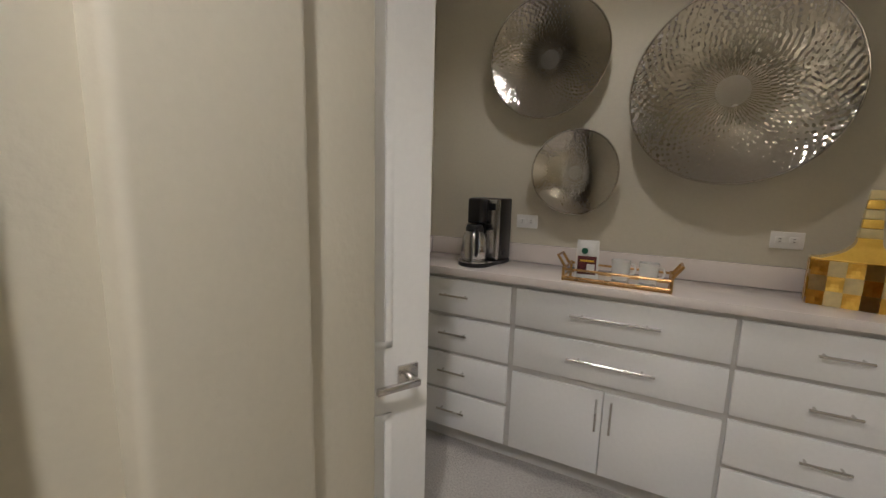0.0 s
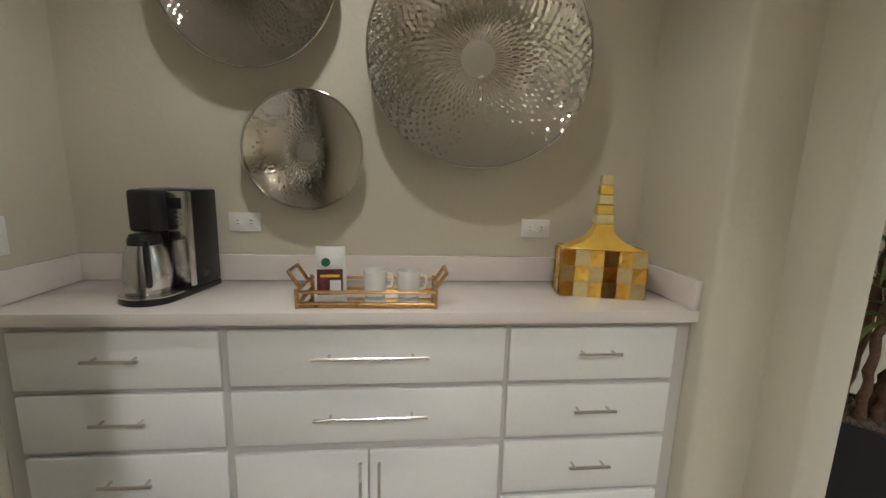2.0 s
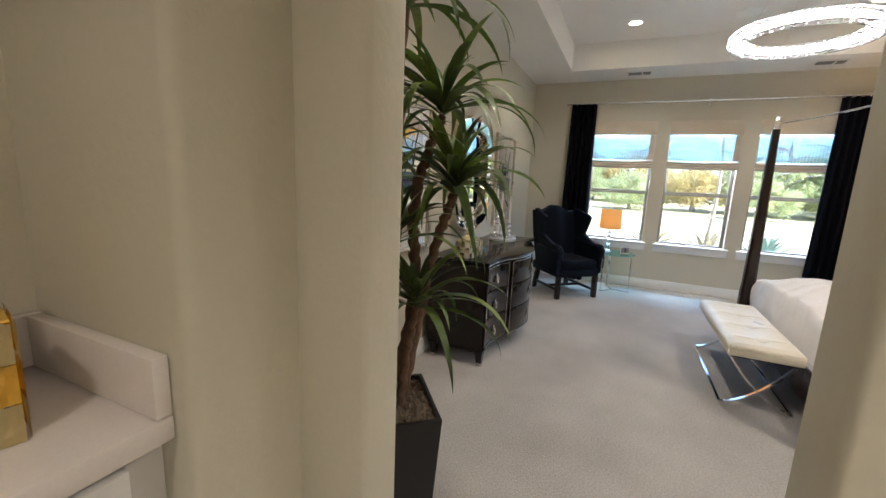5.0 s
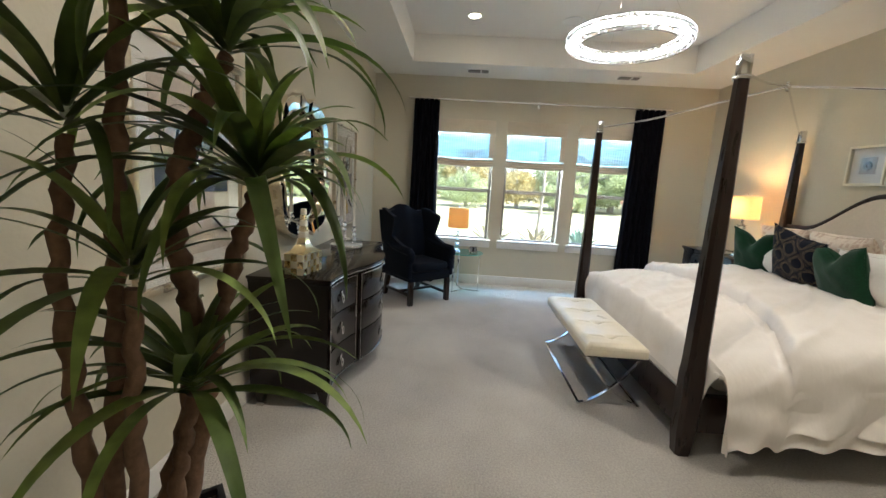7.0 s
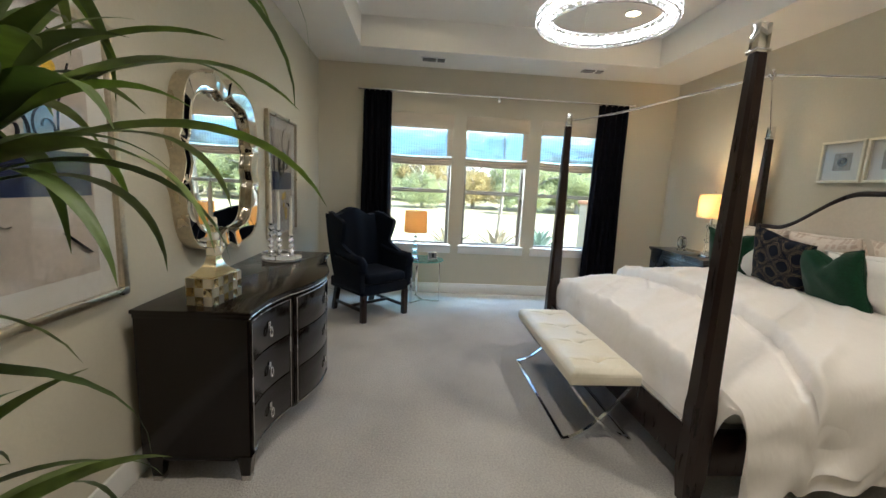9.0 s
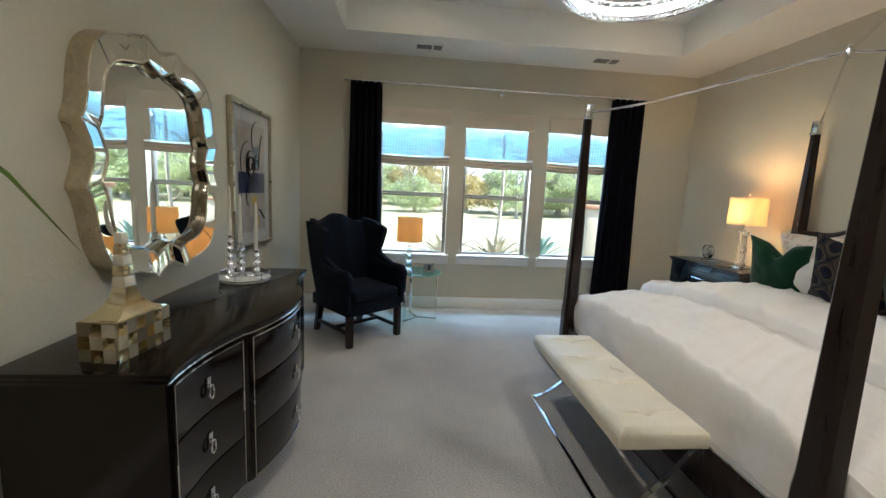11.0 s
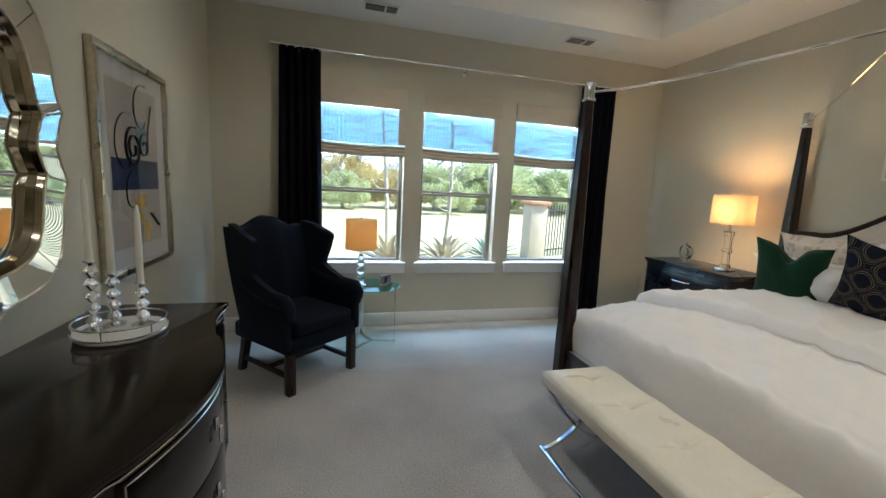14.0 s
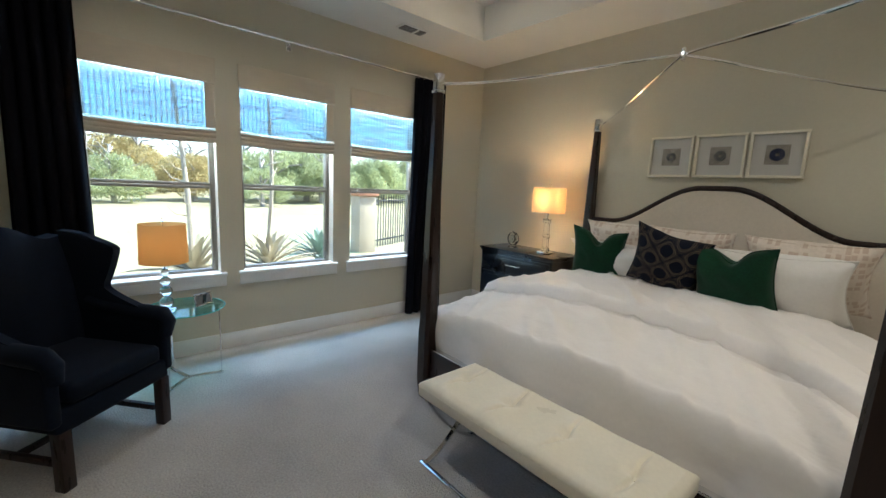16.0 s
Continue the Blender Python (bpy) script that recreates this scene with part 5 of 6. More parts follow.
part("shade", lathe([(0.130, 0.315), (0.124, 0.555)], 48), AMBERSHADE, tl, "amber fabric drum shade")
for f in tl.children:
    if f.name.startswith("shade"):
        bm = bmesh.new()
        bm.from_mesh(f.data)
        bmesh.ops.delete(bm, geom=[p for p in bm.faces if abs(p.normal.z) > 0.9], context="FACES_ONLY")
        bm.to_mesh(f.data)
        bm.free()
part("stem", tube([(0, 0, 0.27), (0, 0, 0.57)], 0.004, 8), CHROME, tl)
part("spider", tube([(-0.124, 0, 0.545), (0.124, 0, 0.545)], 0.002, 6), CHROME, tl)
harp_finial(tl, 0.578)
lamp("table_lamp_light", "POINT", (6.745, 1.845, SZ + 0.44), SIDELAMP, (1.0, 0.60, 0.25), 0.02)
pf = thing("photo_frame", "small silver photo frame standing on the glass table", "photo frame", pose(6.765, 1.635, SZ + 0.0008, -12, 0, -62))
part("frame", join(box(-0.062, -0.005, 0.0, 0.062, 0.005, 0.012, 0.002), box(-0.062, -0.005, 0.073, 0.062, 0.005, 0.085, 0.002), box(-0.062, -0.005, 0.012, -0.050, 0.005, 0.073, 0.002), box(0.050, -0.005, 0.012, 0.062, 0.005, 0.073, 0.002), box(-0.004, -0.005, 0.012, 0.004, 0.005, 0.073, 0.001)), CHROME, pf)
part("picture", box(-0.050, -0.001, 0.012, 0.050, 0.002, 0.073), GREYDISC, pf)
part("easel", moved(box(-0.012, 0.004, 0.0, 0.012, 0.007, 0.075), pose(0, 0, 0.002, 22, 0, 0)), BLACK, pf)

# ---- dresser ----
ds = thing("bow_front_dresser", "long espresso wood dresser with serpentine front and silver inlay", "dresser")
DX0, DX1, DYB, DZ = 3.825, 5.335, 2.985, 0.790
S1, S2 = 4.235, 4.925


def front_y(x):
    """The serpentine front: hollow ends and a bowed middle."""
    if x < S1 or x > S2:
        q = (x - DX0) / (S1 - DX0) if x < S1 else (DX1 - x) / (DX1 - S2)
        q = max(0.0, q)
        return 2.520 - 0.055 * q ** 1.6 - 0.0 + 0.016 * math.sin(math.pi * q)
    q = min(1.0, max(0.0, (x - S1) / (S2 - S1)))
    return 2.458 - 0.080 * max(0.0, math.sin(math.pi * q)) ** 0.9


def curve_outline(x0, x1, back, proud, n=28):
    xs = [x0 + (x1 - x0) * k / n for k in range(n + 1)]
    return [(x, front_y(x) - proud) for x in xs] + [(x1, back), (x0, back)]


part("body", prism(curve_outline(DX0 + 0.012, DX1 - 0.012, DYB, -0.012, 60), 0.13, 0.752), EBONY, ds)
part("top", join(prism(curve_outline(DX0 - 0.004, DX1 + 0.004, DYB + 0.005, 0.010, 60), 0.772, DZ, 0.004), prism(curve_outline(DX0 + 0.004, DX1 - 0.004, DYB, 0.003, 60), 0.753, 0.7715, 0.003)), EBONY, ds)
part("top_inlay", tube([(DX0 + (DX1 - DX0) * k / 80, front_y(DX0 + (DX1 - DX0) * k / 80) - 0.0035, 0.7625) for k in range(81)], 0.0028, 6), NICKEL, ds, "thin silver inlay line")
for x0, x1 in ((DX0 + 0.02, S1 - 0.006), (S1 + 0.006, S2 - 0.006), (S2 + 0.006, DX1 - 0.02)):
    for z0, z1 in ((0.556, 0.745), (0.352, 0.550), (0.140, 0.346)):
        d = part("drawer", prism(curve_outline(x0 + 0.012, x1 - 0.012, 2.56, 0.000, 24), z0, z1, 0.002), EBONY, ds)
        xm, zm = (x0 + x1) / 2, (z0 + z1) / 2 + 0.01
        e = 0.01
        ang = math.degrees(math.atan2(front_y(xm + e) - front_y(xm - e), 2 * e))
        h = part("pull_plate", moved(box(-0.010, -0.007, -0.016, 0.010, -0.0005, 0.020, 0.003), pose(xm, front_y(xm), zm, 0, 0, ang)), CHROME, d, "polished nickel ring pull")
        ring = [(0.011 * math.sin(2 * math.pi * k / 20), -0.014, -0.030 + 0.024 * math.cos(2 * math.pi * k / 20)) for k in range(20)]
        part("pull_ring", moved(tube(ring, 0.0035, 8, True), pose(xm, front_y(xm), zm, 0, 0, ang)), CHROME, h)
    loop = []
    n = 24
    a, b = x0 + 0.014, x1 - 0.014
    loop += [(a + (b - a) * k / n, front_y(a + (b - a) * k / n) - 0.0012, 0.738) for k in range(n + 1)]
    loop += [(b - (b - a) * k / n, front_y(b - (b - a) * k / n) - 0.0012, 0.146) for k in range(n + 1)]
    part("section_inlay", tube(loop, 0.0024, 6, True), NICKEL, ds, "thin silver inlay line")
for x in (DX0 + 0.045, DX1 - 0.045):
    for y in (2.560, DYB - 0.05):
        bm = bmesh.new()
        rings = [[bm.verts.new((x + a * s, y + b * s, z)) for a, b in ((-1, -1), (1, -1), (1, 1), (-1, 1))] for z, s in ((0.026, 0.020), (0.09, 0.026), (0.128, 0.036))]
        for r0, r1 in zip(rings, rings[1:]):
            for k in range(4):
                bm.faces.new((r0[k], r0[(k + 1) % 4], r1[(k + 1) % 4], r1[k]))
        bm.faces.new(rings[0][::-1])
        bm.faces.new(rings[-1])
        lg = part("leg", bm, EBONY, ds)
        part("foot_cap", box(x - 0.021, y - 0.021, 0.0, x + 0.021, y + 0.021, 0.0255, 0.002), NICKEL, lg, "silver foot cap")
for x in (DX0 + 0.014, DX1 - 0.030):
    part("side_apron", box(x, 2.60, 0.105, x + 0.016, DYB - 0.09, 0.1295, 0.003), EBONY, ds)

lustre_vessel(pose(4.002, 2.735, DZ + 0.0008, 0, 0, -8), 0.205, 0.115, 0.118, 0.372, CHAMP, CHAMPMATT, "champagne gold checkered ceramic vessel with tall neck on the dresser")

ct = thing("candle_tray", "round white marble tray with a silver gallery rail", "tray", pose(4.985, 2.760, DZ + 0.0008))
part("plate", lathe([(0.0, 0.0), (0.125, 0.0), (0.130, 0.006), (0.130, 0.018), (0.0, 0.018)], 56), PORCELAIN, ct)
part("rail", tube([(0.128 * math.cos(k * math.pi / 32), 0.128 * math.sin(k * math.pi / 32), 0.048) for k in range(64)], 0.0032, 8, True), CHROME, ct)
part("rim", tube([(0.131 * math.cos(k * math.pi / 32), 0.131 * math.sin(k * math.pi / 32), 0.016) for k in range(64)], 0.0035, 8, True), CHROME, ct)
for k in range(6):
    a = math.pi * k / 3
    part("spindle", tube([(0.128 * math.cos(a), 0.128 * math.sin(a), 0.018), (0.128 * math.cos(a), 0.128 * math.sin(a), 0.048)], 0.003, 8), CHROME, ct)
for dx, dy, h in ((-0.027, 0.064, 0.235), (0.025, 0.030, 0.185), (0.021, -0.055, 0.150)):
    c = thing("candlestick", "turned silver candlestick holding a tall ivory taper", "candlestick", pose(4.985 + dx, 2.760 + dy, DZ + 0.0195), group="candlesticks on the tray")
    prof = [(0.0, 0.0), (0.034, 0.0), (0.034, 0.006), (0.016, 0.014)]
    n = max(3, round(h / 0.045))
    for k in range(n):
        z = 0.016 + (h - 0.03) * k / n
        s = (h - 0.03) / n
        prof += [(0.008, z), (0.021, z + s * 0.45), (0.019, z + s * 0.62), (0.008, z + s * 0.95)]
    prof += [(0.010, h - 0.012), (0.017, h - 0.004), (0.017, h), (0.0, h)]
    part("stem", lathe(prof, 28), CHROME, c)
    part("candle", lathe([(0.0, h + 0.0005), (0.011, h + 0.0005), (0.0085, h + 0.235), (0.004, h + 0.262), (0.0, h + 0.266)], 18), WAX, c, "ivory taper candle")

# ---- scalloped mirror ----
MX, MZ = 4.680, 1.402


def cartouche(a, k):
    """Outline of the mirror at angle a, scaled by k: rounded square with two outward cusps on each side."""
    c, s = math.cos(a), math.sin(a)
    e = 4.6
    r = 0.468 * (abs(c) ** e + abs(s) ** e) ** (-1 / e)
    x, z = r * c, r * s
    q = min(abs(x), abs(z))
    lift = 0.044 * math.exp(-abs(q - 0.108) / 0.050) - 0.012 * math.exp(-(q / 0.06) ** 2)
    f = k * (1 + lift / r)
    return (x * f * 0.95, z * f)


NA = 192
ANG = [2 * math.pi * (j + 0.5) / NA for j in range(NA)]
mr = thing("wall_mirror", "large scalloped wall mirror edged in silver beading over the dresser", "mirror", pose(MX, YN, MZ))


def ring_band(k0, y0, k1, y1):
    bm = bmesh.new()
    A = [bm.verts.new((cartouche(a, k0)[0], y0, cartouche(a, k0)[1])) for a in ANG]
    B = [bm.verts.new((cartouche(a, k1)[0], y1, cartouche(a, k1)[1])) for a in ANG]
    for j in range(NA):
        bm.faces.new((A[j], A[(j + 1) % NA], B[(j + 1) % NA], B[j]))
    return bm


FRONT = -0.072
part("edge", ring_band(1.004, -0.001, 1.0, FRONT), SILVER, mr, "champagne silver-leafed deep edge")
part("frame_border", ring_band(0.993, FRONT - 0.001, 0.815, FRONT + 0.010), MIRROR, mr, "bevelled mirror panels")
part("inner_step", ring_band(0.815, FRONT + 0.011, 0.797, FRONT + 0.028), SMOKED, mr, "sloping bronze mirror strip")
part("joint_line", ring_band(0.797, FRONT + 0.0282, 0.793, FRONT + 0.0282), BLACK, mr)
part("inner_cove", ring_band(0.793, FRONT + 0.0284, 0.776, FRONT + 0.048), SMOKED, mr, "sloping bronze mirror strip")
bm = bmesh.new()
bm.faces.new([bm.verts.new((cartouche(a, 0.778)[0], FRONT + 0.0482, cartouche(a, 0.778)[1])) for a in ANG])
bmesh.ops.triangulate(bm, faces=bm.faces[:])
part("mirror_pane", bm, MIRROR, mr, "clear mirror glass", 0)
bm = bmesh.new()
bm.faces.new([bm.verts.new((cartouche(a, 0.97)[0], -0.0008, cartouche(a, 0.97)[1])) for a in ANG])
part("backing", bm, BLACK, mr, "", 0)


def beads(points, radius, gap):
    """A row of small beads along a line of points, as one mesh."""
    spots, run, last = [points[0]], 0.0, points[0]
    for p in points[1:]:
        run += (Vector(p) - Vector(last)).length
        last = p
        if run >= gap:
            spots.append(p)
            run = 0.0
    ball = bmesh.new()
    bmesh.ops.create_icosphere(ball, subdivisions=1, radius=radius)
    base = [v.co.copy() for v in ball.verts]
    tris = [[v.index for v in f.verts] for f in ball.faces]
    ball.free()
    bm = bmesh.new()
    for p in spots:
        vs = [bm.verts.new(Vector(p) + c) for c in base]
        for t in tris:
            bm.faces.new([vs[k] for k in t])
    return bm


for k, y in ((0.997, FRONT - 0.002), (0.815, FRONT + 0.008)):
    line = [(cartouche(2 * math.pi * j / 1400, k)[0], y, cartouche(2 * math.pi * j / 1400, k)[1]) for j in range(1400)]
    part("beading", beads(line, 0.0050, 0.0092), SILVER, mr, "silver beading", 60)
    part("bead_backing", tube(line[::7], 0.0034, 6, True), SILVER, mr, "silver beading")
for quarter in range(4):
    for turn in (-1, 1):
        a = quarter * math.pi / 2 + turn * math.atan2(0.108, 0.468)
        p0, p1 = cartouche(a, 0.99), cartouche(a, 0.82)
        row = [(p0[0] + (p1[0] - p0[0]) * j / 60, FRONT - 0.001 + 0.010 * j / 60, p0[1] + (p1[1] - p0[1]) * j / 60) for j in range(61)]
        part("divider", beads(row, 0.0048, 0.0090), SILVER, mr, "silver beading", 60)
    a = (quarter + 0.5) * math.pi / 2
    p0, p1 = cartouche(a, 0.985), cartouche(a, 0.825)
    part("panel_joint", tube([(p0[0], FRONT - 0.0012, p0[1]), (p1[0], FRONT + 0.0095, p1[1])], 0.0012, 6), BLACK, mr)


# ---- abstract pictures on the north wall ----
def big_picture(x0, x1, z0, z1, figure):
    f = thing("framed_art", "abstract print with loops and a blue block in a champagne frame", "picture", group="abstract prints beside the mirror")
    y, wd = YN, 0.030
    part("frame", join(box(x0, y - 0.034, z0, x1, y - 0.001, z0 + wd, 0.004), box(x0, y - 0.034, z1 - wd, x1, y - 0.001, z1, 0.004), box(x0, y - 0.034, z0 + wd, x0 + wd, y - 0.001, z1 - wd, 0.004), box(x1 - wd, y - 0.034, z0 + wd, x1, y - 0.001, z1 - wd, 0.004)), SILVER, f, "champagne silver frame")
    part("mat_board", box(x0 + wd, y - 0.010, z0 + wd, x1 - wd, y - 0.002, z1 - wd), PAPER, f)
    a0, a1, b0, b1 = x0 + 0.12, x1 - 0.12, z0 + 0.12, z1 - 0.12
    w, h = a1 - a0, b1 - b0
    part("art_sheet", box(a0, y - 0.0115, b0, a1, y - 0.0102, b1), mat("art_paper", (0.60, 0.53, 0.46), 0.8, vary=0.2, scale=5, bump=0.05), f)
    part("blue_block", box(a0 + 0.02 * w, y - 0.0128, b0 + 0.36 * h, a0 + 0.98 * w, y - 0.0117, b0 + 0.55 * h), BLUEINK, f, "", 0)
    part("pale_block", box(a0 + 0.52 * w, y - 0.0128, b0 + 0.60 * h, a0 + 0.72 * w, y - 0.0117, b0 + 0.80 * h), mat("paint_sky", (0.30, 0.42, 0.50), 0.7, vary=0.2), f, "", 0)
    for cx, cz, r0, turns, th in ((0.42, 0.62, 0.17, 1.9, 0.011), (0.66, 0.64, 0.11, 1.3, 0.008), (0.30, 0.60, 0.30, 0.75, 0.004), (0.66, 0.84, 0.26, 0.7, 0.004), (0.40, 0.30, 0.26, 0.5, 0.005)):
        pts = []
        for k in range(60):
            t = k / 59
            ang = 2 * math.pi * turns * t + 1.2
            r = r0 * (1 - 0.75 * t)
            pts.append((a0 + w * cx + w * r * math.cos(ang), y - 0.0135, b0 + h * cz + w * r * 1.2 * math.sin(ang)))
        part("ink_loop", tube(pts, th, 6, False, 0.12), INK, f)
    part("ink_stroke", tube([(a0 + 0.86 * w, y - 0.0135, b0 + 0.92 * h), (a0 + 0.76 * w, y - 0.0135, b0 + 0.74 * h), (a0 + 0.74 * w, y - 0.0135, b0 + 0.60 * h)], 0.006, 6, False, 0.12), INK, f)
    part("ink_stroke", tube([(a0 + 0.72 * w, y - 0.0135, b0 + 0.20 * h), (a0 + 0.92 * w, y - 0.0135, b0 + 0.10 * h)], 0.013, 6, False, 0.12), INK, f)
    rnd = random.Random(figure)
    for k in range(9):
        cx, cz = a0 + w * (0.50 + 0.22 * rnd.random()), b0 + h * ((0.04 + 0.28 * rnd.random()) if figure == 1 else (0.60 + 0.30 * rnd.random()))
        part("yellow_dab", moved(lathe([(0.0, 0.0), (0.012 + 0.03 * rnd.random(), 0.0), (0.0, 0.0008)], 14), pose(cx, y - 0.0118, cz, 90)), YELLOW, f)
    part("glass", box(x0 + wd, y - 0.0225, z0 + wd, x1 - wd, y - 0.0205, z1 - wd), PICGLASS, f, "", 0).visible_shadow = False


big_picture(5.465, 6.220, 0.848, 1.868, 1)
big_picture(3.120, 3.870, 0.848, 1.868, 2)

# ---- potted dracaena ----
pt = thing("potted_dracaena", "tall faux dracaena with three canes in a black square planter", "potted plant")
QX, QY, PH = 2.420, 2.460, 0.51
TURN = pose(QX, QY, 0, 0, 0, 39.5)
bm = bmesh.new()
rings = [[bm.verts.new((a * s, b * s, z)) for a, b in ((-1, -1), (1, -1), (1, 1), (-1, 1))] for z, s in ((0.0, 0.150), (PH, 0.178), (PH, 0.164), (PH - 0.05, 0.162))]
for r0, r1 in zip(rings, rings[1:]):
    for k in range(4):
        bm.faces.new((r0[k], r0[(k + 1) % 4], r1[(k + 1) % 4], r1[k]))
bm.faces.new(rings[0][::-1])
part("planter", moved(bm, TURN), PLANTER, pt, "black square planter")
part("moss", moved(sheet(lambda u, v: (-0.162 + 0.324 * u, -0.162 + 0.324 * v, PH - 0.018 + 0.022 * noise.noise((14 * u, 14 * v, 3)) + 0.014 * noise.noise((30 * u, 30 * v, 9))), 60, 60), TURN), MOSS, pt, "dried moss")
rnd = random.Random(21)


def cane(points, r0, r1):
    pts = []
    P = [Vector(p) for p in points]
    for a, b in zip(P, P[1:]):
        for k in range(10):
            pts.append(a.lerp(b, k / 10) + Vector((0.004 * math.sin(k * 1.7), 0.004 * math.cos(k * 2.1), 0)))
    pts.append(P[-1])
    n = len(pts)
    part("cane", tube(pts, [(r0 + (r1 - r0) * k / n) * (1 + 0.10 * math.sin(k * 2.3)) for k in range(n)], 12), BARK, pt)


def blade(n=12):
    """Strap leaf along +x, arching down, one unit long."""
    bm = bmesh.new()
    rows = []
    for k in range(n + 1):
        t = k / n
        w = 0.5 * min(1, 0.35 + 2.2 * t) * (1 - t ** 2.6) + 0.004
        rows.append((t, w))
    return rows


def leaf_mesh(name, length, width, arch, droop, mm):
    bm = bmesh.new()
    prev = None
    x, z, ang = 0.0, 0.0, arch
    n = 13
    for t, w in blade(n):
        hw = width * w
        c = 0.22 * hw
        row = [bm.verts.new((x, -hw, z + c)), bm.verts.new((x, 0, z)), bm.verts.new((x, hw, z + c))]
        if prev:
            bm.faces.new((prev[0], row[0], row[1], prev[1]))
            bm.faces.new((prev[1], row[1], row[2], prev[2]))
        prev = row
        x += length / n * math.cos(ang)
        z += length / n * math.sin(ang)
        ang -= droop / n * (0.4 + 1.2 * t)
    bmesh.ops.solidify(bm, geom=bm.faces[:], thickness=0.0012)
    return mesh_of(name, bm, mm, 60)


LEAVES = [leaf_mesh("leaf", 0.30 + 0.038 * k, 0.034 + 0.004 * (k % 3), radians(66 - 8 * k), radians(50 + 12 * k), LEAF if k % 2 else LEAFDARK) for k in range(7)]


def rosette(x, y, z, count, scale, lean=(0, 0)):
    for k in range(count):
        q = k / count
        a = k * 137.5 + rnd.uniform(-14, 14)
        lv = min(6, int(7 * q + rnd.uniform(-0.6, 0.6) + 0.5)) if q < 1 else 6
        lv = max(0, lv)
        s = scale * rnd.uniform(0.82, 1.15)
        m = pose(x + lean[0] * 0, y, z + 0.07 * (1 - q), lean[0], lean[1], 0) @ pose(0, 0, 0, rnd.uniform(-14, 14), rnd.uniform(-8, 8), a) @ Matrix.Translation((0.008, 0, 0)) @ Matrix.Diagonal((s, s * 1.05, s, 1))
        # keep blades clear of the walls and the open doorway
        tip = m @ Vector((0.42, 0, 0.05))
        if tip.x < 1.93 or tip.x > 3.03 or tip.y > YN - 0.05 or tip.y < 1.97:
            m = m @ Matrix.Diagonal((0.5, 0.8, 0.6, 1))
            tip = m @ Vector((0.42, 0, 0.05))
            if tip.x < 1.91 or tip.y > YN - 0.03 or tip.y < 1.95:
                continue
        for _ in range(3):
            reach = [m @ v.co for v in LEAVES[lv].vertices]
            if max(p.x for p in reach) < 3.04 and min(p.y for p in reach) > 1.955:
                break
            m = m @ Matrix.Diagonal((0.82, 0.92, 0.82, 1))
        else:
            continue
        piece("leaf", LEAVES[lv], pt, m)


cane([(QX + 0.08, QY - 0.02, PH - 0.04), (2.59, 2.42, 0.80), (2.615, 2.40, 0.98), (2.60, 2.34, 1.17), (2.59, 2.285, 1.31)], 0.024, 0.017)
cane([(QX + 0.06, QY + 0.03, PH - 0.04), (2.59, 2.46, 0.75), (2.61, 2.45, 1.00), (2.50, 2.41, 1.20), (2.49, 2.385, 1.36), (2.56, 2.375, 1.49), (2.63, 2.365, 1.60)], 0.025, 0.016)
cane([(QX - 0.03, QY + 0.05, PH - 0.04), (2.44, 2.50, 0.90), (2.465, 2.50, 1.25), (2.47, 2.48, 1.55), (2.50, 2.46, 1.94)], 0.021, 0.014)
cane([(QX - 0.06, QY + 0.01, PH - 0.04), (2.36, 2.50, 0.85), (2.38, 2.54, 1.15), (2.42, 2.54, 1.40)], 0.018, 0.013)
cane([(QX + 0.02, QY - 0.05, PH - 0.04), (2.46, 2.40, 0.70), (2.50, 2.385, 0.87)], 0.018, 0.014)
cane([(QX - 0.04, QY - 0.04, PH - 0.04), (2.37, 2.41, 0.85), (2.40, 2.42, 1.13)], 0.018, 0.014)
rosette(2.59, 2.285, 1.31, 52, 1.0)
rosette(2.63, 2.365, 1.60, 44, 0.95)
rosette(2.50, 2.46, 1.94, 42, 0.95)
rosette(2.42, 2.54, 1.40, 24, 0.85)
rosette(2.50, 2.385, 0.87, 38, 0.85)
rosette(2.40, 2.42, 1.13, 20, 0.8)

# ---- outside ----
def land(u, v):
    x, y = XW + 0.2 + 400 * u ** 3, -260 + 520 * (0.5 + 4 * (v - 0.5) ** 3)
    return (x, y, -0.22 + 0.02 * (x - XW) * min(1, (x - XW) / 60) + 0.05 * noise.noise((x / 4, y / 4, 0)))


solid("ground", sheet(land, 90, 90), GRASS, "sunlit dry grass field", "ground", "structure")
solid("planting_bed", sheet(lambda u, v: (XW + 0.17 + 3.3 * u, -6 + 12 * v, 0.02 + 0.04 * noise.noise((9 * u, 20 * v, 5)) - 0.30 * u ** 6), 40, 80), GRAVEL, "dark mulch planting bed along the house", "planting bed", "structure")
rnd = random.Random(5)


def stone(x, y, s):
    bm = bmesh.new()
    bmesh.ops.create_icosphere(bm, subdivisions=2, radius=1)
    sd = rnd.uniform(0, 50)
    for v in bm.verts:
        v.co *= 1 + 0.35 * noise.noise(v.co * 1.3 + Vector((sd, 0, 0)))
        v.co = Vector((v.co.x * s * 1.3, v.co.y * s, v.co.z * s * 0.6))
    solid("limestone_rock", bm, LIME, "pale limestone edging rock", "rock", group="edging rocks", m=pose(x, y, -0.16, 0, 0, rnd.uniform(0, 360)))


for k in range(22):
    stone(10.4 + 0.3 * math.sin(k * 0.7) + rnd.uniform(-0.12, 0.12), -4.2 + 0.42 * k, rnd.uniform(0.14, 0.24))


